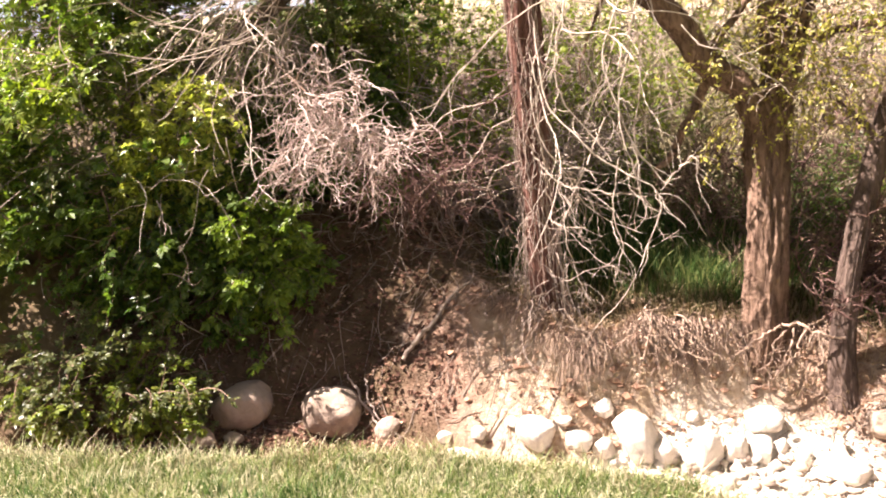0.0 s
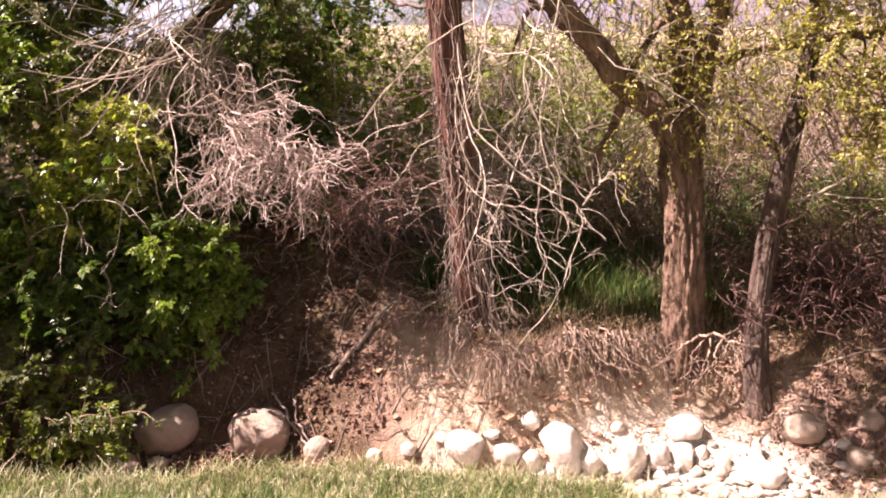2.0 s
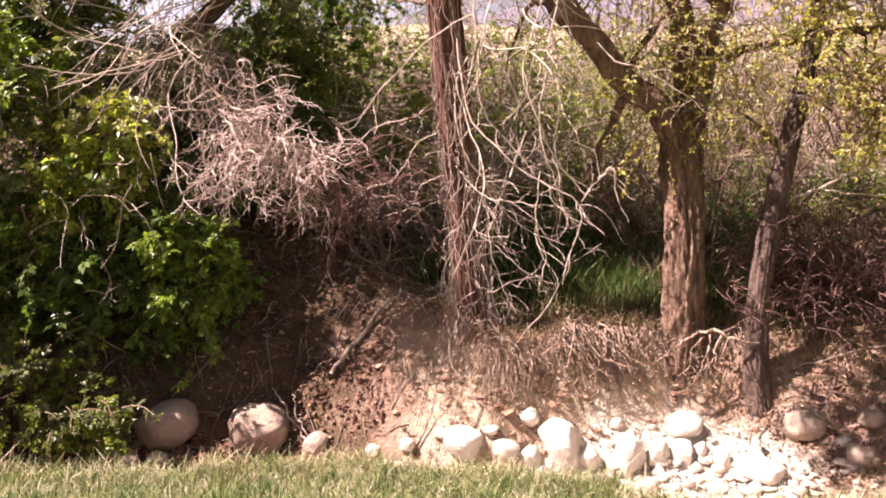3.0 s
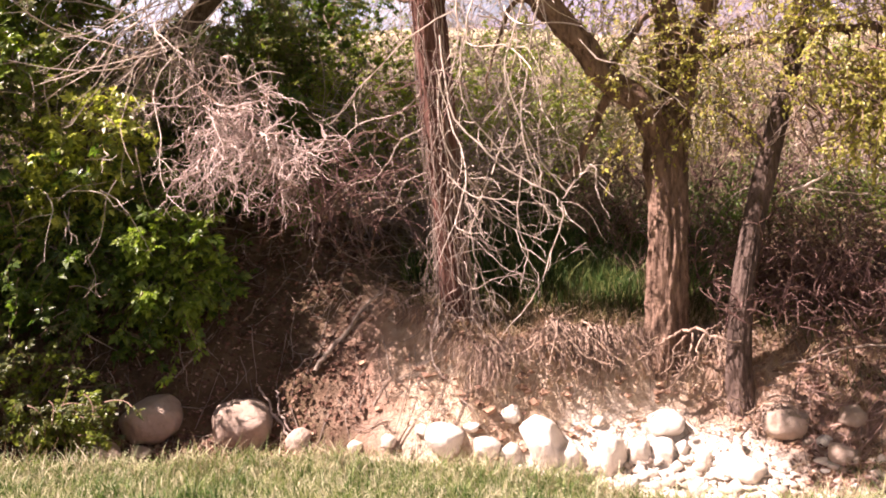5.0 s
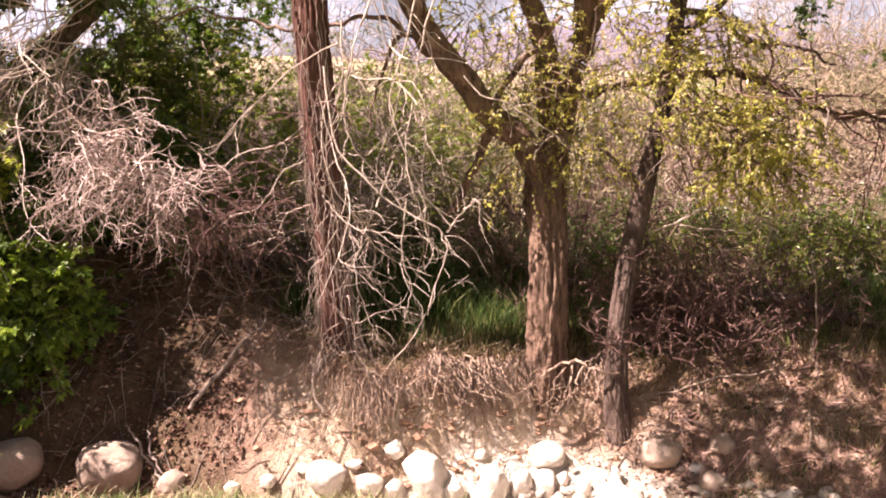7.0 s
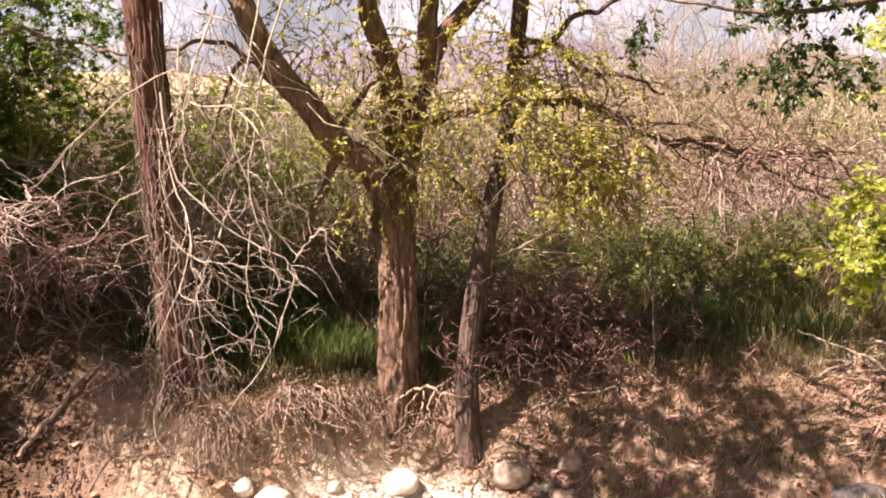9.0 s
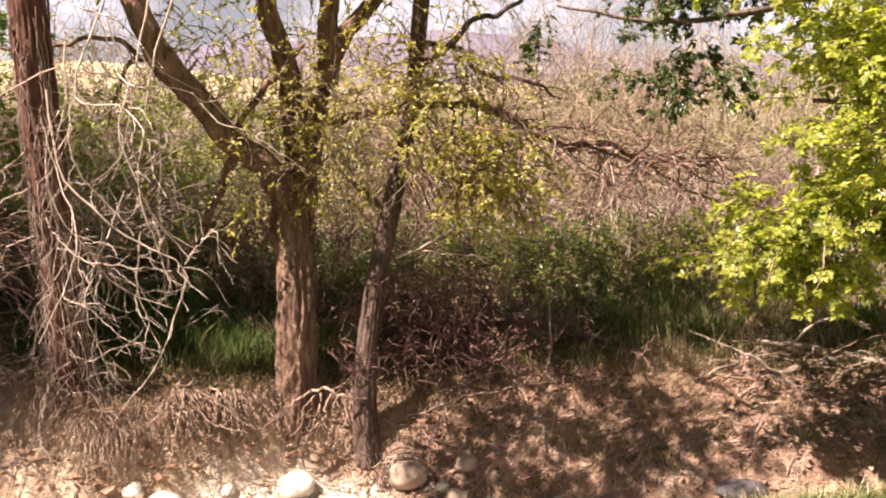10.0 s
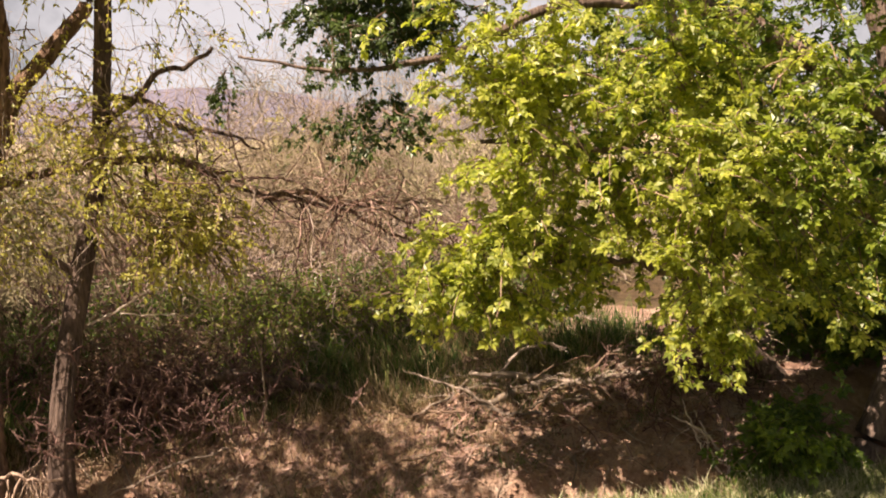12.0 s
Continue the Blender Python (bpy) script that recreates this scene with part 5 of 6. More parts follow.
blades("lawn_grass", x, y, 0.025 + 0.045 * rng.random(n) + 0.09 * edge * rng.random(n) ** 3, 0.0016 + 0.0022 * rng.random(n), GRASS, "sunlit green lawn with dry straw-coloured blades", 0.5)

n = 60000
r, a = 9 * np.sqrt(rng.random(n)), rng.random(n) * 2 * np.pi
x, y = r * np.sin(a), r * np.cos(a)
far = r < np.interp(np.degrees(np.arctan2(x, y)), AZ, EDGE) - 0.1
blades("lawn_grass", x[far], y[far], 0.025 + 0.045 * rng.random(far.sum()), 0.003 + 0.003 * rng.random(far.sum()), GRASS, "mown green lawn round the trees", 0.5)

n = 9000
hub = rng.uniform(-55, 46, 150)
pick = rng.integers(0, 150, n)
az = np.radians(hub[pick] + rng.normal(size=n) * 0.9)
r = np.interp(np.degrees(az), AZ, EDGE) - rng.uniform(-0.02, 0.45, 150)[pick] + rng.normal(size=n) * 0.05
x, y = r * np.sin(az), r * np.cos(az)
blades("edge_grass", x, y, (0.04 + 0.08 * rng.random(n)) * (0.6 + 0.7 * rng.random(150)[pick]), 0.0022 + 0.002 * rng.random(n), GRASS_EDGE, "longer deep green tufts along the lawn's edge", 0.4)

n = 900
az = np.radians(rng.uniform(-55, 46, n))
r = np.interp(np.degrees(az), AZ, EDGE) - 0.12 + 0.2 * rng.random(n)
starts = np.stack([r * np.sin(az), r * np.cos(az), land(r * np.sin(az), r * np.cos(az))], -1)
lines = wander(starts, rng.normal(size=(n, 3)) * 0.3 + np.array([0, 0, 1.0]), rng.uniform(0.06, 0.2, n), 6, 0.05, 0.06, 0.06)
tagged(new("grass_stalks", quick_mesh("grass_stalks", *tubes(lines, taper(n, 6, 0.0016, 0.0007), 3), GRASS_DRY)), "tall dry seed stalks along the lawn's edge", "grass", kind="stuff")

n = 48000
cx, cy = rng.uniform(-2.3, 4.0, 800), rng.uniform(5.4, 8.8, 800)
pick = rng.integers(0, 800, n)
x, y = cx[pick] + rng.normal(size=n) * 0.09, cy[pick] + rng.normal(size=n) * 0.09
blades("wild_grass", x, y, (0.05 + 0.16 * rng.random(n)) * (0.5 + rng.random(800)[pick]), 0.003 + 0.002 * rng.random(n), GRASS_WILD, "rank green grass under the trees", 0.35)
n = 15000
cx, cy = rng.uniform(-2.3, 0.1, 190), rng.uniform(5.6, 7.2, 190)
pick = rng.integers(0, 190, n)
x, y = cx[pick] + rng.normal(size=n) * 0.08, cy[pick] + rng.normal(size=n) * 0.08
blades("wild_grass", x, y, (0.08 + 0.2 * rng.random(n)) * (0.5 + rng.random(190)[pick]), 0.003 + 0.002 * rng.random(n), GRASS_WILD, "deep green grass in the hollow behind the trees", 0.4)
n = 9000
az = np.radians(rng.uniform(-22, 22, n))
r = np.interp(np.degrees(az), AZ, TOP) + rng.normal(size=n) * 0.25
x, y = r * np.sin(az), r * np.cos(az)
blades("dry_grass", x, y, 0.03 + 0.10 * rng.random(n) ** 2, 0.002 + 0.0015 * rng.random(n), GRASS_DRY, "dry straw-coloured grass on the bank", 1.1)

n = 8000
cx, cy = rng.uniform(-0.8, 3.5, 260), rng.uniform(5.3, 8.0, 260)
pick = rng.integers(0, 260, n)
x, y = cx[pick] + rng.normal(size=n) * 0.07, cy[pick] + rng.normal(size=n) * 0.07
blades("dry_grass", x, y, (0.06 + 0.2 * rng.random(n)) * (0.5 + rng.random(260)[pick]), 0.0025 + 0.0015 * rng.random(n), GRASS_DRY, "dry straw-coloured tufts among the green grass", 0.5)

n = 9000
cx, cy = rng.uniform(0.4, 4.2, 240), rng.uniform(4.6, 5.7, 240)
pick = rng.integers(0, 240, n)
x, y = cx[pick] + rng.normal(size=n) * 0.06, cy[pick] + rng.normal(size=n) * 0.06
blades("dry_weeds", x, y, (0.02 + 0.07 * rng.random(n)) * (0.4 + rng.random(240)[pick]), 0.0018 + 0.0012 * rng.random(n), GRASS_DRY, "short dry weeds on the bare earth slope", 0.8)


n = 3500
cx, cy = rng.uniform(0.3, 4.2, 110), rng.uniform(4.5, 5.8, 110)
pick = rng.integers(0, 110, n)
x, y = cx[pick] + rng.normal(size=n) * 0.07, cy[pick] + rng.normal(size=n) * 0.05
blades("weeds", x, y, (0.03 + 0.07 * rng.random(n)) * (0.4 + rng.random(110)[pick]), 0.002 + 0.002 * rng.random(n), GRASS_WILD, "low green weeds on the earth slope", 0.8)


n = 26000
cx, cy = rng.uniform(-2.1, 3.2, 420), rng.uniform(4.95, 6.3, 420)
pick = rng.integers(0, 420, n)
x, y = cx[pick] + rng.normal(size=n) * 0.08, cy[pick] + rng.normal(size=n) * 0.06
top = np.hypot(x, y) > np.interp(np.degrees(np.arctan2(x, y)), AZ, TOP) - 0.06
x, y, pick = x[top], y[top], pick[top]
blades("bank_grass", x, y, (0.03 + 0.11 * rng.random(len(x))) * (0.5 + rng.random(420)[pick]), 0.002 + 0.002 * rng.random(len(x)), GRASS_OLIVE, "olive brown grass along the top of the bank", 0.6)
n = 1700
hub = rng.uniform(-24, -1, 24)
az = np.radians(hub[rng.integers(0, 24, n)] + rng.normal(size=n) * 0.45)
r = np.interp(np.degrees(az), AZ, TOP) + rng.normal(size=n) * 0.05
lines = wander(np.stack([r * np.sin(az), r * np.cos(az), land(r * np.sin(az), r * np.cos(az)) + 0.01], -1), rng.normal(size=(n, 3)) * 0.5 + np.array([0, -0.9, 0.35]), rng.uniform(0.06, 0.26, n), 6, 0.32, 0.12, 0.06)
lines[..., 2] = np.maximum(lines[..., 2], land(lines[..., 0], lines[..., 1]) + 0.004)
tagged(new("bank_fringe", quick_mesh("bank_fringe", *tubes(lines, taper(n, 6, 0.0019, 0.0008), 3), ROOT)), "dry grass hanging over the edge of the cut bank", "grass", kind="stuff")


# ---- litter, roots and fallen wood ----
def make_litter():
    n = 26000
    az = np.radians(rng.uniform(-50, 45, n))
    d = np.degrees(az)
    r = np.interp(d, AZ, FOOT) - 0.25 + rng.random(n) ** 1.3 * 2.4
    bare = (d > -30) & (d < 1) & (r < np.interp(d, AZ, TOP) - 0.04) & (rng.random(n) < 0.72)
    az, d, r = az[~bare], d[~bare], r[~bare]
    n = len(r)
    x, y = r * np.sin(az), r * np.cos(az)
    at = np.stack([x, y, land(x, y) + 0.004], -1)
    a, tilt = rng.random(n) * 6.28, rng.normal(size=(n, 2)) * 0.45
    way = unit(np.stack([np.cos(a), np.sin(a), tilt[:, 0]], -1))
    up = unit(np.stack([tilt[:, 0], tilt[:, 1], np.ones(n)], -1))
    size = 0.008 + 0.022 * rng.random(n) ** 2
    v, f = leaflets(at, way, up, size * 1.4, size * 0.5)
    tagged(new("leaf_litter", quick_mesh("leaf_litter", v, f, LITTER)), "brown dead leaves strewn over the earth bank", "leaf litter", kind="stuff")
    m = 1300
    az = np.radians(rng.uniform(-45, 42, m))
    d = np.degrees(az)
    r = np.interp(d, AZ, FOOT) - 0.15 + rng.random(m) * 1.8
    at = np.stack([r * np.sin(az), r * np.cos(az), np.zeros(m)], -1)
    a = rng.random(m) * 6.28
    lines = wander(at, np.stack([np.cos(a), np.sin(a), 0 * a], -1), rng.uniform(0.06, 0.35, m), 6, 0, 0.15, 0.1)
    lines[..., 2] = land(lines[..., 0], lines[..., 1]) + 0.008 + 0.02 * rng.random((m, 1))
    v, f = tubes(lines, taper(m, 6, rng.uniform(0.002, 0.005, m), 0.0012), 4)
    tagged(new("fallen_twigs", quick_mesh("fallen_twigs", v, f, TWIG_GREY)), "short dead twigs lying on the bank", "twigs", kind="stuff")


make_litter()


def slope_debris():
    m = 1500
    x, y = rng.uniform(0.2, 4.3, m), rng.uniform(4.5, 5.9, m)
    a = rng.normal(size=m) * 0.7
    lines = wander(np.stack([x, y, 0 * x], -1), np.stack([np.cos(a), np.sin(a), 0 * a], -1), rng.uniform(0.05, 0.4, m), 7, 0, 0.16, 0.1)
    lines[..., 2] = land(lines[..., 0], lines[..., 1]) + 0.006 + 0.03 * rng.random((m, 1)) * np.sin(np.linspace(0, 3, 7))
    thick = rng.uniform(0.0018, 0.006, m)
    single = 300
    for k in range(single):
        o = lines[k, 0].copy()
        ob = new("fallen_twig", quick_mesh("fallen_twig", *tubes((lines[k] - o)[None], taper(1, 7, thick[k] * 1.2, 0.0015), 5), TWIG_REDDISH))
        ob.location = o
        tagged(ob, "thin reddish dead twig lying on the earth slope", "twig", "twigs on the slope")
    m, lines, thick = m - single, lines[single:], thick[single:]
    tagged(new("fallen_twigs", quick_mesh("fallen_twigs", *tubes(lines, taper(m, 7, thick, 0.0012), 4), TWIG_REDDISH)), "reddish dead twigs strewn over the earth slope", "twigs", kind="stuff")
    n = 6500
    cx, cy = rng.uniform(0.2, 4.3, 160), rng.uniform(4.6, 5.9, 160)
    pick = rng.integers(0, 160, n)
    x, y = cx[pick] + rng.normal(size=n) * 0.1, cy[pick] + rng.normal(size=n) * 0.07
    at = np.stack([x, y, land(x, y) + 0.012 * rng.random(n)], -1)
    a, tilt = rng.random(n) * 6.28, rng.normal(size=(n, 2)) * 0.5
    way = unit(np.stack([np.cos(a), np.sin(a), tilt[:, 0]], -1))
    up = unit(np.stack([tilt[:, 0], tilt[:, 1], np.ones(n)], -1))
    size = 0.012 + 0.03 * rng.random(n) ** 2
    tagged(new("leaf_litter", quick_mesh("leaf_litter", *leaflets(at, way, up, size * 1.4, size * 0.5), twig_material("leaf_drift", (0.09, 0.045, 0.032), (0.34, 0.215, 0.15)))), "drifts of dead brown leaves on the earth slope", "leaf litter", kind="stuff")


slope_debris()


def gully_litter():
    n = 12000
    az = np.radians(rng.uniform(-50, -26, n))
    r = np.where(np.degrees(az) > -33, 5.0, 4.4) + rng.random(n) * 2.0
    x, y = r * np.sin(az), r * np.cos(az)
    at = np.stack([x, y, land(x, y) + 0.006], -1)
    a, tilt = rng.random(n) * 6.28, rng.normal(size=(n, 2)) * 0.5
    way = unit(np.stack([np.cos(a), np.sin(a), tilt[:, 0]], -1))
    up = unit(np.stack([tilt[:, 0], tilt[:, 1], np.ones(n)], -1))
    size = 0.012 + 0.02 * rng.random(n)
    # litter colour darkened to carry the gully's shade
    shade_tone = twig_material("leaf_gully_shade", (0.075, 0.038, 0.027), (0.22, 0.12, 0.085))
    tagged(new("leaf_litter", quick_mesh("leaf_litter", *leaflets(at, way, up, size * 1.4, size * 0.5), shade_tone)), "dead leaves in the gully behind the boulders, coloured dark for its shade", "leaf litter", kind="stuff")


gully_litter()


def hanging_roots(tree, az0, az1, count, name="root_mass"):
    hub = rng.uniform(az0, az1, 12)
    az = np.radians(np.where(rng.random(count) < 0.65, hub[rng.integers(0, 12, count)] + rng.normal(size=count) * 0.35, rng.uniform(az0, az1, count)))
    d = np.degrees(az)
    r = np.interp(d, AZ, TOP) - 0.02 + 0.05 * rng.random(count)
    n = 12
    drop = 0.10 + 0.42 * rng.random(count) ** 1.3
    s = np.linspace(0, 1, n)
    swing = np.cumsum(rng.normal(size=(count, n)) * 0.009, 1) + (rng.normal(size=count) * 0.1)[:, None] * s
    rr = r[:, None] - (0.03 + 0.18 * s) * (0.6 + 0.6 * rng.random((count, 1))) + 0.01 * rng.normal(size=(count, n))
    aa = az[:, None] + swing / 5
    x, y = rr * np.sin(aa), rr * np.cos(aa)
    top = land(r * np.sin(az), r * np.cos(az))
    z = np.maximum(top[:, None] + 0.02 - drop[:, None] * s**1.3, land(x, y) + 0.01)
    v, f = tubes(np.stack([x, y, z], -1), taper(count, n, rng.uniform(0.0025, 0.0065, count), 0.0015), 4)
    put(name, v, f, ROOT, tree, "brown roots hanging over the cut bank", kind="stuff")


hanging_roots(stringy, -25, -13, 260)
hanging_roots(forked, -13, -2, 240)


def branch(name, points, material, parent=None, label="", category="", group="", offs=0, off_len=0.2):
    """A crooked branch, on its own or as a part, with its side twigs as parts."""
    s = spline(points, 26)
    s[:, :3] += np.cumsum(rng.normal(size=(26, 3)) * 0.0055, 0) + rng.normal(size=(26, 3)) * 0.002
    o = s[0, :3].copy()
    ob = new(name, quick_mesh(name, tubes((s[:, :3] - o)[None], s[None, :, 3], 8, 0.05)[0], tubes((s[:, :3] - o)[None], s[None, :, 3], 8)[1], material, True))
    if parent:
        ob.parent = parent
        ob.location = Vector(o) - parent.location
        if label:
            tagged(ob, label)
    else:
        ob.location = o
        tagged(ob, label, category, group)
    if offs:
        off = twigs_off(s[None, :, :3], offs, off_len, 8, 0.05, 0.26, 1.1)
        for line in off:
            part("side_twig", quick_mesh("side_twig", *tubes((line - o)[None], taper(1, 8, s[:, 3].mean() * 0.5, 0.0012), 4), material, True), ob)
    return ob


WOOD = "fallen branches on the bank"
branch("fallen_log", [(2.25, 5.02, -0.07, 0.012), (2.45, 5.05, -0.03, 0.022), (2.63, 5.1, 0.01, 0.03), (2.8, 5.06, 0.03, 0.028), (3.0, 5.0, 0.03, 0.024), (3.18, 4.96, 0.05, 0.014)], TWIG_GREY, None, "weathered grey log lying on the earth slope", "log", WOOD, 12, 0.22)
branch("fallen_branch", [(1.95, 5.35, 0.14, 0.004), (2.16, 5.2, 0.08, 0.007), (2.33, 5.05, 0.02, 0.010), (2.47, 4.94, -0.05, 0.008)], TWIG_GREY, None, "pale forked dead branch leaning on a log", "branch", WOOD, 7, 0.2)
branch("fallen_branch", [(2.55, 5.25, 0.05, 0.008), (2.75, 5.3, 0.17, 0.011), (2.95, 5.3, 0.2, 0.009), (3.1, 5.25, 0.16, 0.005)], TWIG_MAUVE, None, "arched pale dead branch over the log", "branch", WOOD, 8, 0.22)
branch("fallen_branch", [(0.14, 5.18, -0.36, 0.006), (0.41, 5.25, -0.28, 0.008), (0.76, 5.25, -0.20, 0.007), (1.04, 5.25, -0.09, 0.004)], TWIG_GREY, None, "long thin pale stick lying across the slope", "branch", WOOD, 3, 0.15)
branch("fallen_branch", [(0.66, 5.6, 0.14, 0.014), (0.82, 5.60, 0.16, 0.034), (1.0, 5.60, 0.11, 0.038), (1.22, 5.60, 0.04, 0.034), (1.5, 5.60, -0.05, 0.024)], BARK_SLIM, None, "dark fallen snag in the grass", "branch", WOOD, 8, 0.25)
branch("fallen_branch", [(2.4, 5.3, 0.1, 0.012), (2.7, 5.15, 0.08, 0.02), (3.1, 5.0, 0.06, 0.02), (3.5, 4.95, 0.1, 0.012)], TWIG_GREY, None, "grey dead branch with bare side twigs", "branch", WOOD, 10, 0.28)
for shift in (0.0, 0.07, -0.08):
    branch("fallen_branch", [(3.42 + shift, 4.42, 0.04 - abs(shift), 0.004), (3.45 + 0.5 * shift, 4.3, -0.09, 0.007), (3.46 - 0.4 * shift, 4.15, -0.2, 0.007), (3.5 + shift, 4.0, -0.28, 0.005)], TWIG_PALE, None, "pale dead branch by the small green bush", "branch", WOOD, 9, 0.2)
branch("fallen_branch", [(0.02, 4.62, -0.80, 0.022), (-0.05, 4.72, -0.76, 0.025), (-0.12, 4.82, -0.70, 0.022)], TWIG_PALE, None, "short thick pale piece of driftwood among stones", "branch", WOOD)
branch("fallen_branch", [(-2.63, 4.64, -0.41, 0.014), (-2.55, 4.74, -0.29, 0.016), (-2.46, 4.84, -0.17, 0.014), (-2.36, 4.96, -0.03, 0.011), (-2.28, 5.05, 0.06, 0.008)], TWIG_GREY, None, "grey root-like branch lying up the gully", "branch", WOOD, 8, 0.18)
branch("fallen_branch", [(-2.97, 4.52, -0.5, 0.006), (-2.86, 4.44, -0.62, 0.008), (-2.76, 4.38, -0.71, 0.008), (-2.68, 4.3, -0.78, 0.005)], TWIG_MAUVE, None, "thin pale stick leaning by the boulder", "branch", WOOD, 3, 0.14)
branch("fallen_branch", [(-2.84, 4.5, -0.5, 0.004), (-2.76, 4.42, -0.62, 0.006), (-2.66, 4.36, -0.74, 0.005)], TWIG_MAUVE, None, "thin pale stick leaning by the boulder", "branch", WOOD, 2, 0.12)
branch("fallen_branch", [(-1.9, 4.7, -0.75, 0.008), (-1.6, 4.75, -0.72, 0.009), (-1.2, 4.85, -0.74, 0.006)], ROOT, None, "thin brown stick lying over the stones", "branch", WOOD, 3, 0.12)

for k in range(22):
    x, y = rng.uniform(1.8, 3.9), rng.uniform(4.7, 5.5)
    a, l = rng.uniform(-0.5, 0.5) + (3.14 if k % 2 else 0), rng.uniform(0.3, 0.7)
    pts = []
    for q in range(4):
        px, py = x + l * q / 3 * math.cos(a), y + l * q / 3 * math.sin(a)
        pts.append((px, py, float(land(px, py)) + 0.02 + 0.05 * rng.random() + 0.04 * q * (k % 3 == 0), 0.009 - 0.002 * q))
    branch("fallen_branch", pts, TWIG_GREY if k % 3 else TWIG_BROWN, None, "thin dead branch in a heap of driftwood", "branch", WOOD, 4, 0.2)

heap = thing("brush_heap", "heap of dark reddish dead brushwood under the box elder", "brushwood", (3.7, 4.72, float(land(3.7, 4.72))))
k = 70
fan(heap, scatter((3.7, 4.72, float(land(3.7, 4.72)) + 0.06), (0.28, 0.16, 0.05), k), rng.normal(size=(k, 3)) * np.array([1.0, 0.5, 0.4]) + np.array([0.1, -0.2, 0.35]), rng.uniform(0.12, 0.34, k), 0.0052, 0.0024, TWIG_RED, 0.1, 0.25, "twig_tangle")
k = 26
fan(heap, scatter((3.95, 4.8, float(land(3.95, 4.8)) + 0.08), (0.22, 0.12, 0.05), k), rng.normal(size=(k, 3)) * np.array([0.8, 0.5, 0.4]) + np.array([0.0, -0.2, 0.5]), rng.uniform(0.15, 0.35, k), 0.0045, 0.0022, TWIG_TAN, 0.1, 0.25, "twig_tangle", "pale tan dead stalks")

# roots and stubs of the forked tree
for pts in [
    [(-0.42, 5.12, -0.16, 0.009), (-0.3, 5.04, -0.13, 0.009), (-0.2, 5.0, -0.15, 0.008), (-0.1, 5.02, -0.18, 0.007)],
    [(-0.42, 5.12, -0.16, 0.008), (-0.5, 5.02, -0.19, 0.007), (-0.58, 4.98, -0.25, 0.005), (-0.66, 4.97, -0.33, 0.003)],
    [(-0.34, 5.05, -0.15, 0.007), (-0.37, 4.98, -0.26, 0.006), (-0.43, 4.96, -0.36, 0.005), (-0.5, 4.95, -0.46, 0.003)],
    [(-0.28, 5.02, -0.14, 0.007), (-0.29, 4.96, -0.26, 0.006), (-0.35, 4.94, -0.36, 0.006), (-0.44, 4.92, -0.5, 0.003)],
    [(-0.22, 5.0, -0.15, 0.006), (-0.21, 4.95, -0.25, 0.005), (-0.24, 4.93, -0.34, 0.004), (-0.22, 4.92, -0.44, 0.002)],
    [(-0.38, 5.06, -0.16, 0.005), (-0.44, 4.99, -0.24, 0.004), (-0.47, 4.97, -0.34, 0.004), (-0.55, 4.96, -0.4, 0.002)],
]:
    branch("root", pts, ROOT, forked, "", offs=6, off_len=0.13)
for pts in [
    [(-1.05, 5.1, -0.18, 0.014), (-1.0, 4.98, -0.3, 0.012), (-0.98, 4.94, -0.5, 0.010), (-0.96, 4.92, -0.62, 0.006)],
    [(-1.05, 5.1, -0.18, 0.010), (-1.15, 4.98, -0.3, 0.009), (-1.28, 4.95, -0.42, 0.006), (-1.35, 4.93, -0.52, 0.003)],
    [(-1.08, 5.1, -0.2, 0.008), (-1.22, 4.99, -0.34, 0.007), (-1.4, 4.95, -0.5, 0.004)],
]:
    branch("root", pts, ROOT, forked, "", offs=3, off_len=0.12)
for k in range(18):
    a, far, sag = rng.uniform(-2.4, 2.4), rng.uniform(0.08, 0.22), rng.uniform(0.02, 0.22)
    x, y = -1.69 + 0.10 * math.sin(a), 4.8 - 0.10 * math.cos(a)
    b, c = a + rng.uniform(-0.9, 0.9), a + rng.uniform(-1.3, 1.3)
    branch("root", [(x, y, rng.uniform(-0.12, 0.05), 0.009), (x + 0.5 * far * math.sin(b), y - 0.5 * far * math.cos(b), -0.14 - 0.3 * sag, 0.007), (x + far * math.sin(a), y - far * math.cos(a), -0.2 - 0.5 * sag, 0.005), (x + far * 1.2 * math.sin(c), y - far * math.cos(a), -0.22 - sag, 0.003)], ROOT, stringy, offs=4, off_len=0.14)

# loops of bare root where the cut bank has slumped
for k in range(26):
    az = math.radians((-19.5, -16.2, -13.4, -10.5)[k % 4] + rng.normal() * 0.7)
    side, sag = rng.normal() * 0.006, rng.uniform(0.14, 0.34)
    top_r = float(np.interp(math.degrees(az), AZ, TOP))
    pts = []
    for q, (dr, dz) in enumerate(((0.06, 0.0), (-0.05, 0.02), (-0.14, -0.35), (-0.19, -0.75), (-0.2, -1.0))):
        b = az + side * q * (0.5 + 0.3 * q)
        px, py = (top_r + dr) * math.sin(b), (top_r + dr) * math.cos(b)
        base = float(land(top_r * math.sin(az), top_r * math.cos(az)))
        pts.append((px, py, max(base + 0.02 + dz * sag, float(land(px, py)) + 0.006), 0.0072 - 0.0011 * q))
    branch("root", pts, ROOT, stringy if az < -0.26 else forked, offs=3, off_len=0.14)

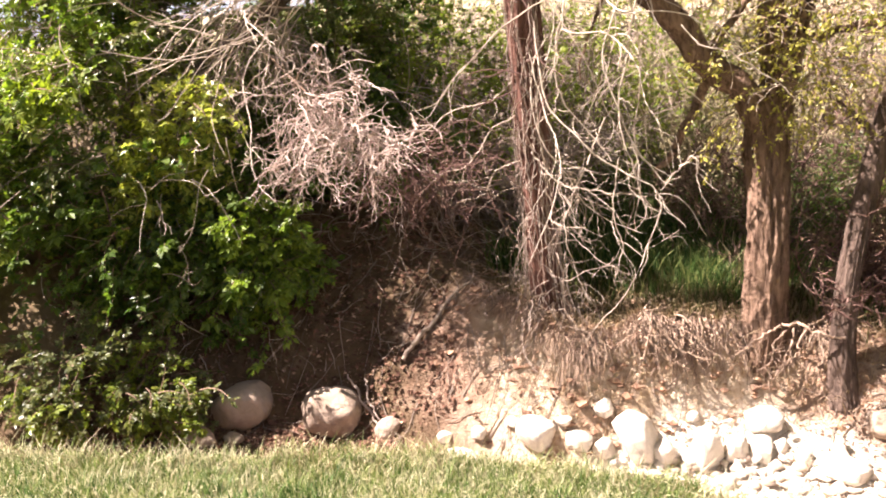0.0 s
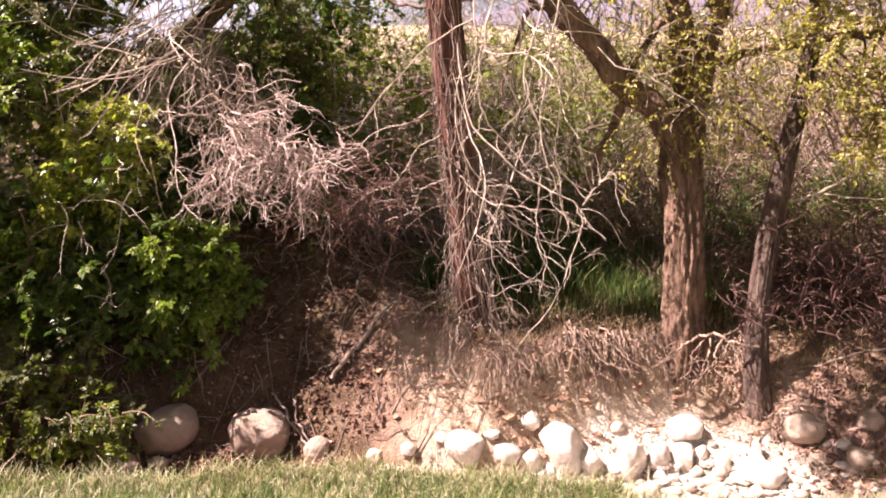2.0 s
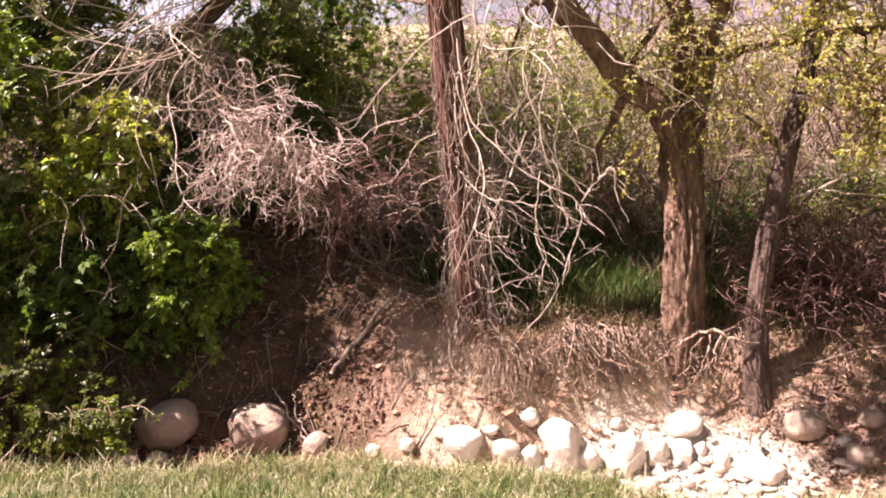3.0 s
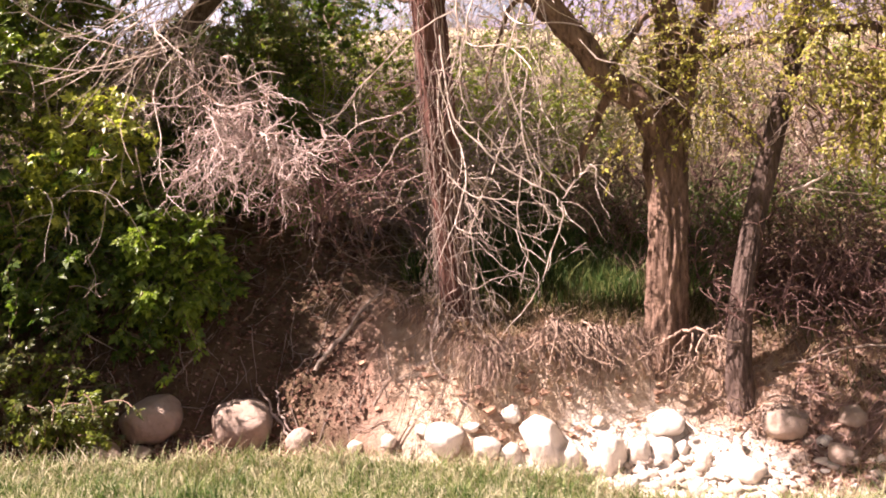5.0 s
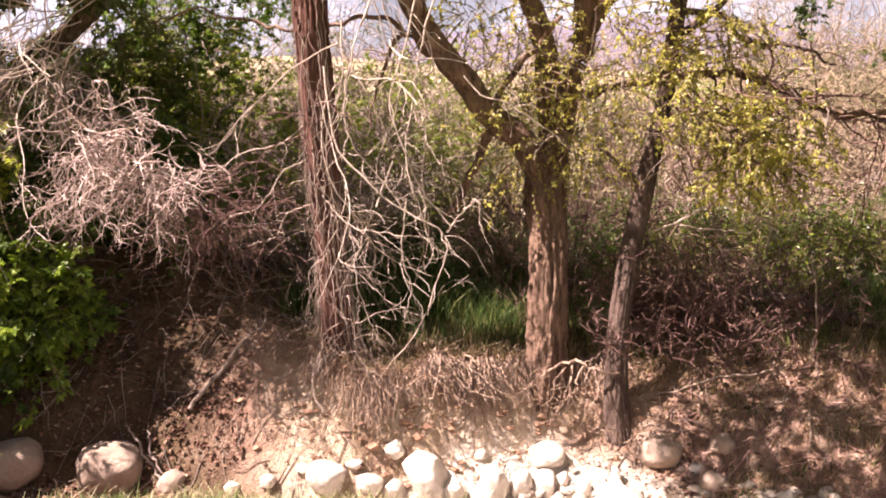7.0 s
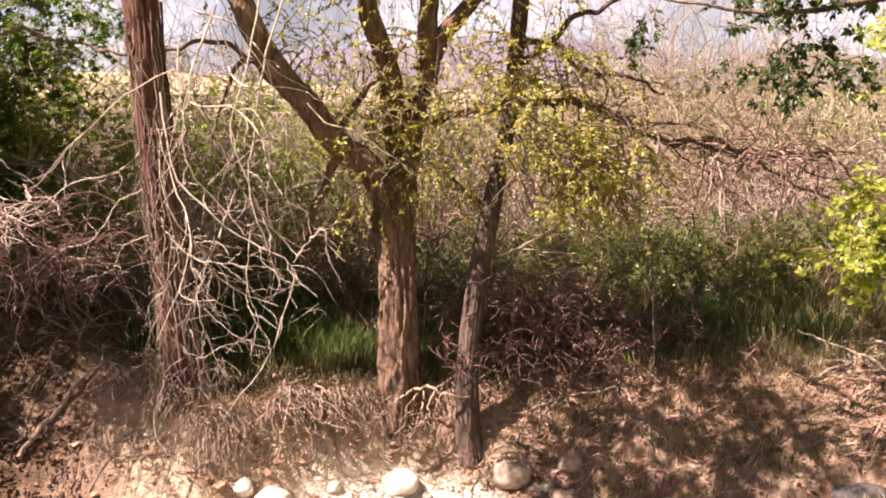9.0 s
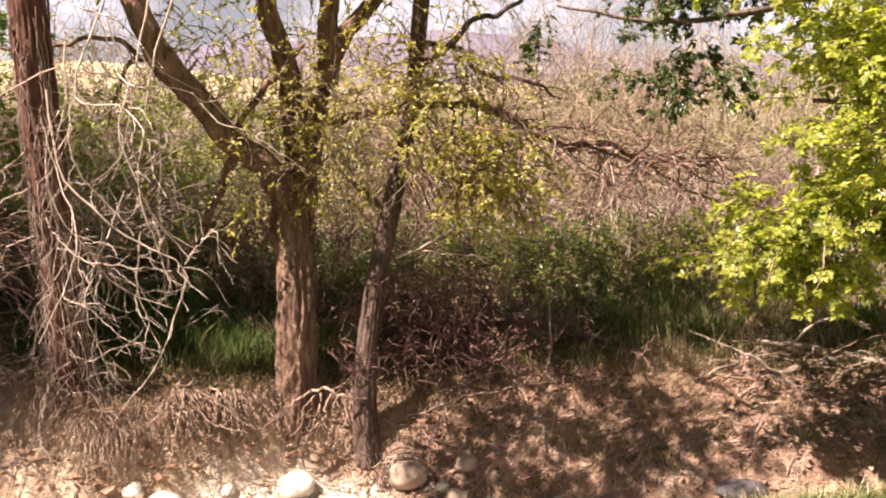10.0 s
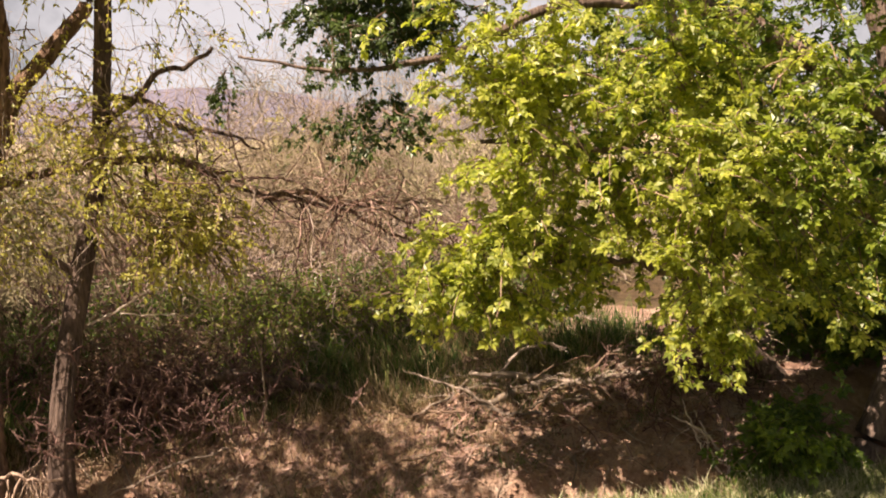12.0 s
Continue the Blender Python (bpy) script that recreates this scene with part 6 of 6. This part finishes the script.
# loose strips of bark down the stringy trunk
k = 90
a, z0 = rng.random(k) * 6.28, rng.uniform(0.0, 2.1, k)
s = np.linspace(0, 1, 8)
zz = z0[:, None] - rng.uniform(0.2, 0.55, (k, 1)) * s
cx = np.interp(zz, [-0.16, 0.1, 0.52, 1.2, 1.85], [-1.69, -1.72, -1.75, -1.78, -1.82])
rr = np.interp(zz, [-0.2, 0.1, 0.52, 1.2, 1.85], [0.115, 0.092, 0.08, 0.086, 0.092]) * (1.0 + 0.25 * s * rng.random((k, 1)))
aa = a[:, None] + 0.3 * rng.normal(size=(k, 1)) * s
lines = np.stack([cx + rr * np.sin(aa), 4.8 - rr * np.cos(aa), zz], -1)
put("bark_strip", *tubes(lines, taper(k, 8, rng.uniform(0.004, 0.010, k), 0.002), 4), BARK_RED, stringy, "shaggy loose strips of red-brown bark", kind="stuff")

k = 80
z0 = rng.uniform(0.1, 2.0, k)
n = 14
s = np.linspace(0, 1, n)
zz = z0[:, None] - rng.uniform(0.3, 1.0, (k, 1)) * s
zz = np.maximum(zz, -0.22)
cx = np.interp(zz, [-0.16, 0.1, 0.52, 1.2, 1.85], [-1.69, -1.72, -1.75, -1.78, -1.82])
rr = np.interp(zz, [-0.2, 0.1, 0.52, 1.2, 1.85], [0.125, 0.10, 0.088, 0.094, 0.10]) + 0.05 * s * rng.random((k, 1)) + 0.006 * rng.normal(size=(k, n))
aa = rng.uniform(-1.9, 1.9, (k, 1)) + np.cumsum(rng.normal(size=(k, n)) * 0.1, 1)
put("hanging_strand", *tubes(np.stack([cx + rr * np.sin(aa), 4.8 - rr * np.cos(aa), zz], -1), taper(k, n, rng.uniform(0.002, 0.0045, k), 0.0012), 4), TWIG_MAUVE, stringy, "fine pinkish strands clinging to the trunk", kind="stuff")

# bare arching branches that hang beside the stringy tree
for pts in [
    [(-1.72, 4.7, 1.62, 0.010), (-1.62, 4.62, 1.2, 0.009), (-1.4, 4.58, 0.95, 0.009), (-1.2, 4.6, 0.82, 0.008), (-1.02, 4.62, 0.68, 0.007), (-1.08, 4.6, 0.42, 0.006), (-1.22, 4.58, 0.1, 0.005), (-1.42, 4.58, -0.15, 0.003)],
    [(-1.4, 4.75, 2.1, 0.011), (-1.5, 4.62, 1.75, 0.010), (-1.58, 4.6, 1.45, 0.009), (-1.56, 4.6, 1.2, 0.008), (-1.42, 4.6, 0.98, 0.006), (-1.3, 4.6, 0.85, 0.004)],
    [(-1.15, 4.7, 2.2, 0.010), (-1.22, 4.6, 1.7, 0.009), (-1.3, 4.58, 1.4, 0.008), (-1.22, 4.6, 1.1, 0.007), (-1.05, 4.62, 0.8, 0.006), (-0.95, 4.62, 0.72, 0.003)],
]:
    branch("dead_branch", [(a, b, c, r * 0.58) for a, b, c, r in pts], TWIG_PALE, stringy, "pale bare arching dead branch", offs=9, off_len=0.3)
for pts in [
    [(-1.0, 4.7, 2.2, 0.010), (-1.12, 4.6, 1.8, 0.009), (-1.22, 4.6, 1.45, 0.008), (-1.28, 4.58, 1.1, 0.007), (-1.22, 4.58, 0.8, 0.006), (-1.15, 4.58, 0.55, 0.004)],
    [(-1.02, 4.62, 0.7, 0.006), (-0.96, 4.62, 0.8, 0.006), (-0.9, 4.62, 0.85, 0.005), (-0.84, 4.62, 0.72, 0.003)],
    [(-1.3, 4.6, 1.1, 0.007), (-1.42, 4.58, 0.8, 0.007), (-1.5, 4.58, 0.5, 0.006), (-1.46, 4.57, 0.25, 0.004), (-1.4, 4.57, 0.05, 0.003)],
    [(-1.25, 4.6, 0.9, 0.007), (-1.3, 4.57, 0.62, 0.006), (-1.24, 4.57, 0.4, 0.005), (-1.3, 4.57, 0.2, 0.003)],
]:
    branch("dead_branch", [(a, b, c, r * 0.58) for a, b, c, r in pts], TWIG_PALE, stringy, "pale bare arching dead branch", offs=9, off_len=0.3)
for pts in [
    [(-1.75, 4.7, 0.9, 0.007), (-1.55, 4.6, 0.75, 0.007), (-1.3, 4.58, 0.7, 0.006), (-1.05, 4.6, 0.66, 0.004)],
    [(-0.95, 4.8, 1.55, 0.007), (-0.82, 4.8, 1.42, 0.007), (-0.62, 4.85, 1.3, 0.006), (-0.4, 4.9, 1.1, 0.004)],
    [(-1.85, 4.75, 1.12, 0.006), (-2.0, 4.66, 1.02, 0.0055), (-2.12, 4.62, 0.86, 0.005), (-2.3, 4.6, 0.78, 0.0045), (-2.42, 4.58, 0.62, 0.003)],
    [(-1.86, 4.75, 1.3, 0.006), (-1.98, 4.68, 1.18, 0.006), (-2.2, 4.64, 1.12, 0.005), (-2.36, 4.62, 0.98, 0.004), (-2.6, 4.6, 0.95, 0.003)],
    [(-1.84, 4.74, 0.85, 0.005), (-1.98, 4.68, 0.8, 0.005), (-2.05, 4.64, 0.66, 0.004), (-2.2, 4.62, 0.6, 0.003)],
]:
    branch("dead_branch", [(a, b, c, r * 0.58) for a, b, c, r in pts], TWIG_PALE, stringy, "pale bare arching dead branch", offs=9, off_len=0.3)

# dark dead twigs of the slim tree
for k in range(9):
    x0 = 0.12 + 0.02 * k
    branch("dead_branch", [(x0, 5.35, 1.25 + 0.03 * k, 0.007), (x0 + 0.1 + 0.03 * k, 5.25, 1.0 + 0.02 * k, 0.006), (x0 + 0.2 + 0.05 * k, 5.2, 0.72 + 0.02 * k, 0.003)], TWIG_BROWN, slim, offs=2, off_len=0.2)
branch("dead_branch", [(0.1, 5.4, 0.6, 0.008), (0.26, 5.3, 0.69, 0.0075), (0.4, 5.3, 0.8, 0.007), (0.56, 5.3, 0.86, 0.006), (0.69, 5.3, 0.79, 0.005), (0.79, 5.3, 0.74, 0.003)], TWIG_PALE, slim, "pale crooked dead branch", offs=9, off_len=0.2)
branch("dead_branch", [(0.26, 5.35, 0.66, 0.004), (0.48, 5.3, 0.64, 0.004), (0.63, 5.3, 0.61, 0.0045), (0.67, 5.3, 0.68, 0.004), (0.79, 5.3, 0.64, 0.003)], TWIG_PALE, slim, offs=6, off_len=0.15)
branch("dead_stalk", [(1.02, 5.3, -0.3, 0.006), (1.04, 5.3, -0.04, 0.006), (1.05, 5.3, 0.25, 0.005), (0.99, 5.3, 0.5, 0.003)], TWIG_GREY, None, "thin upright dead stalk on the slope", "branch", WOOD, 4, 0.15)
# roots and twigs round the boulder by the slim tree
for k in range(14):
    a = 0.3 + 0.2 * k
    pts = [(0.163 + (0.16 + 0.025 * math.sin(5 * k + q)) * math.cos(a + 0.35 * q), 4.87 + 0.05 * math.sin(a), -0.63 + (0.135 + 0.02 * math.cos(3 * k + q)) * math.sin(a + 0.35 * q), 0.006 - 0.001 * q) for q in range(4)]
    branch("root", pts, TWIG_GREY if k % 2 else ROOT, slim, offs=2, off_len=0.1)

small = thing("small_bush", "small dark green leafy bush at the lawn's edge", "bush", (3.75, 4.1, -0.25))
leafy(elder, [(5.0, 4.6, 0.2, 0.3, 0.3, 0.3), (5.1, 4.0, 0.4, 0.4, 0.4, 0.6)], 190, LEAF_DEEP_SHADE, 4, 0.085, 0.25)
leafy(small, [(3.72, 3.95, -0.15, 0.2, 0.18, 0.14), (3.92, 4.0, -0.1, 0.2, 0.18, 0.18)], 150, LEAF_DEEP_SHADE, 4, 0.065, 0.15)
leafy(small, [(3.8, 3.85, -0.05, 0.22, 0.15, 0.12)], 30, LEAF_FRESH, 4, 0.06, 0.14)

# the stringy tree stands a step back on the bank, the bush too, the dead clump hangs a step forward
EYE_LINE = Vector((-0.15, -0.06, 1.5))
for ob, k in ((stringy, 1.035), (nest, 0.945), (bush, 1.025)):
    ob.location = EYE_LINE + k * (ob.location - EYE_LINE)
    ob.scale = (k, k, k)
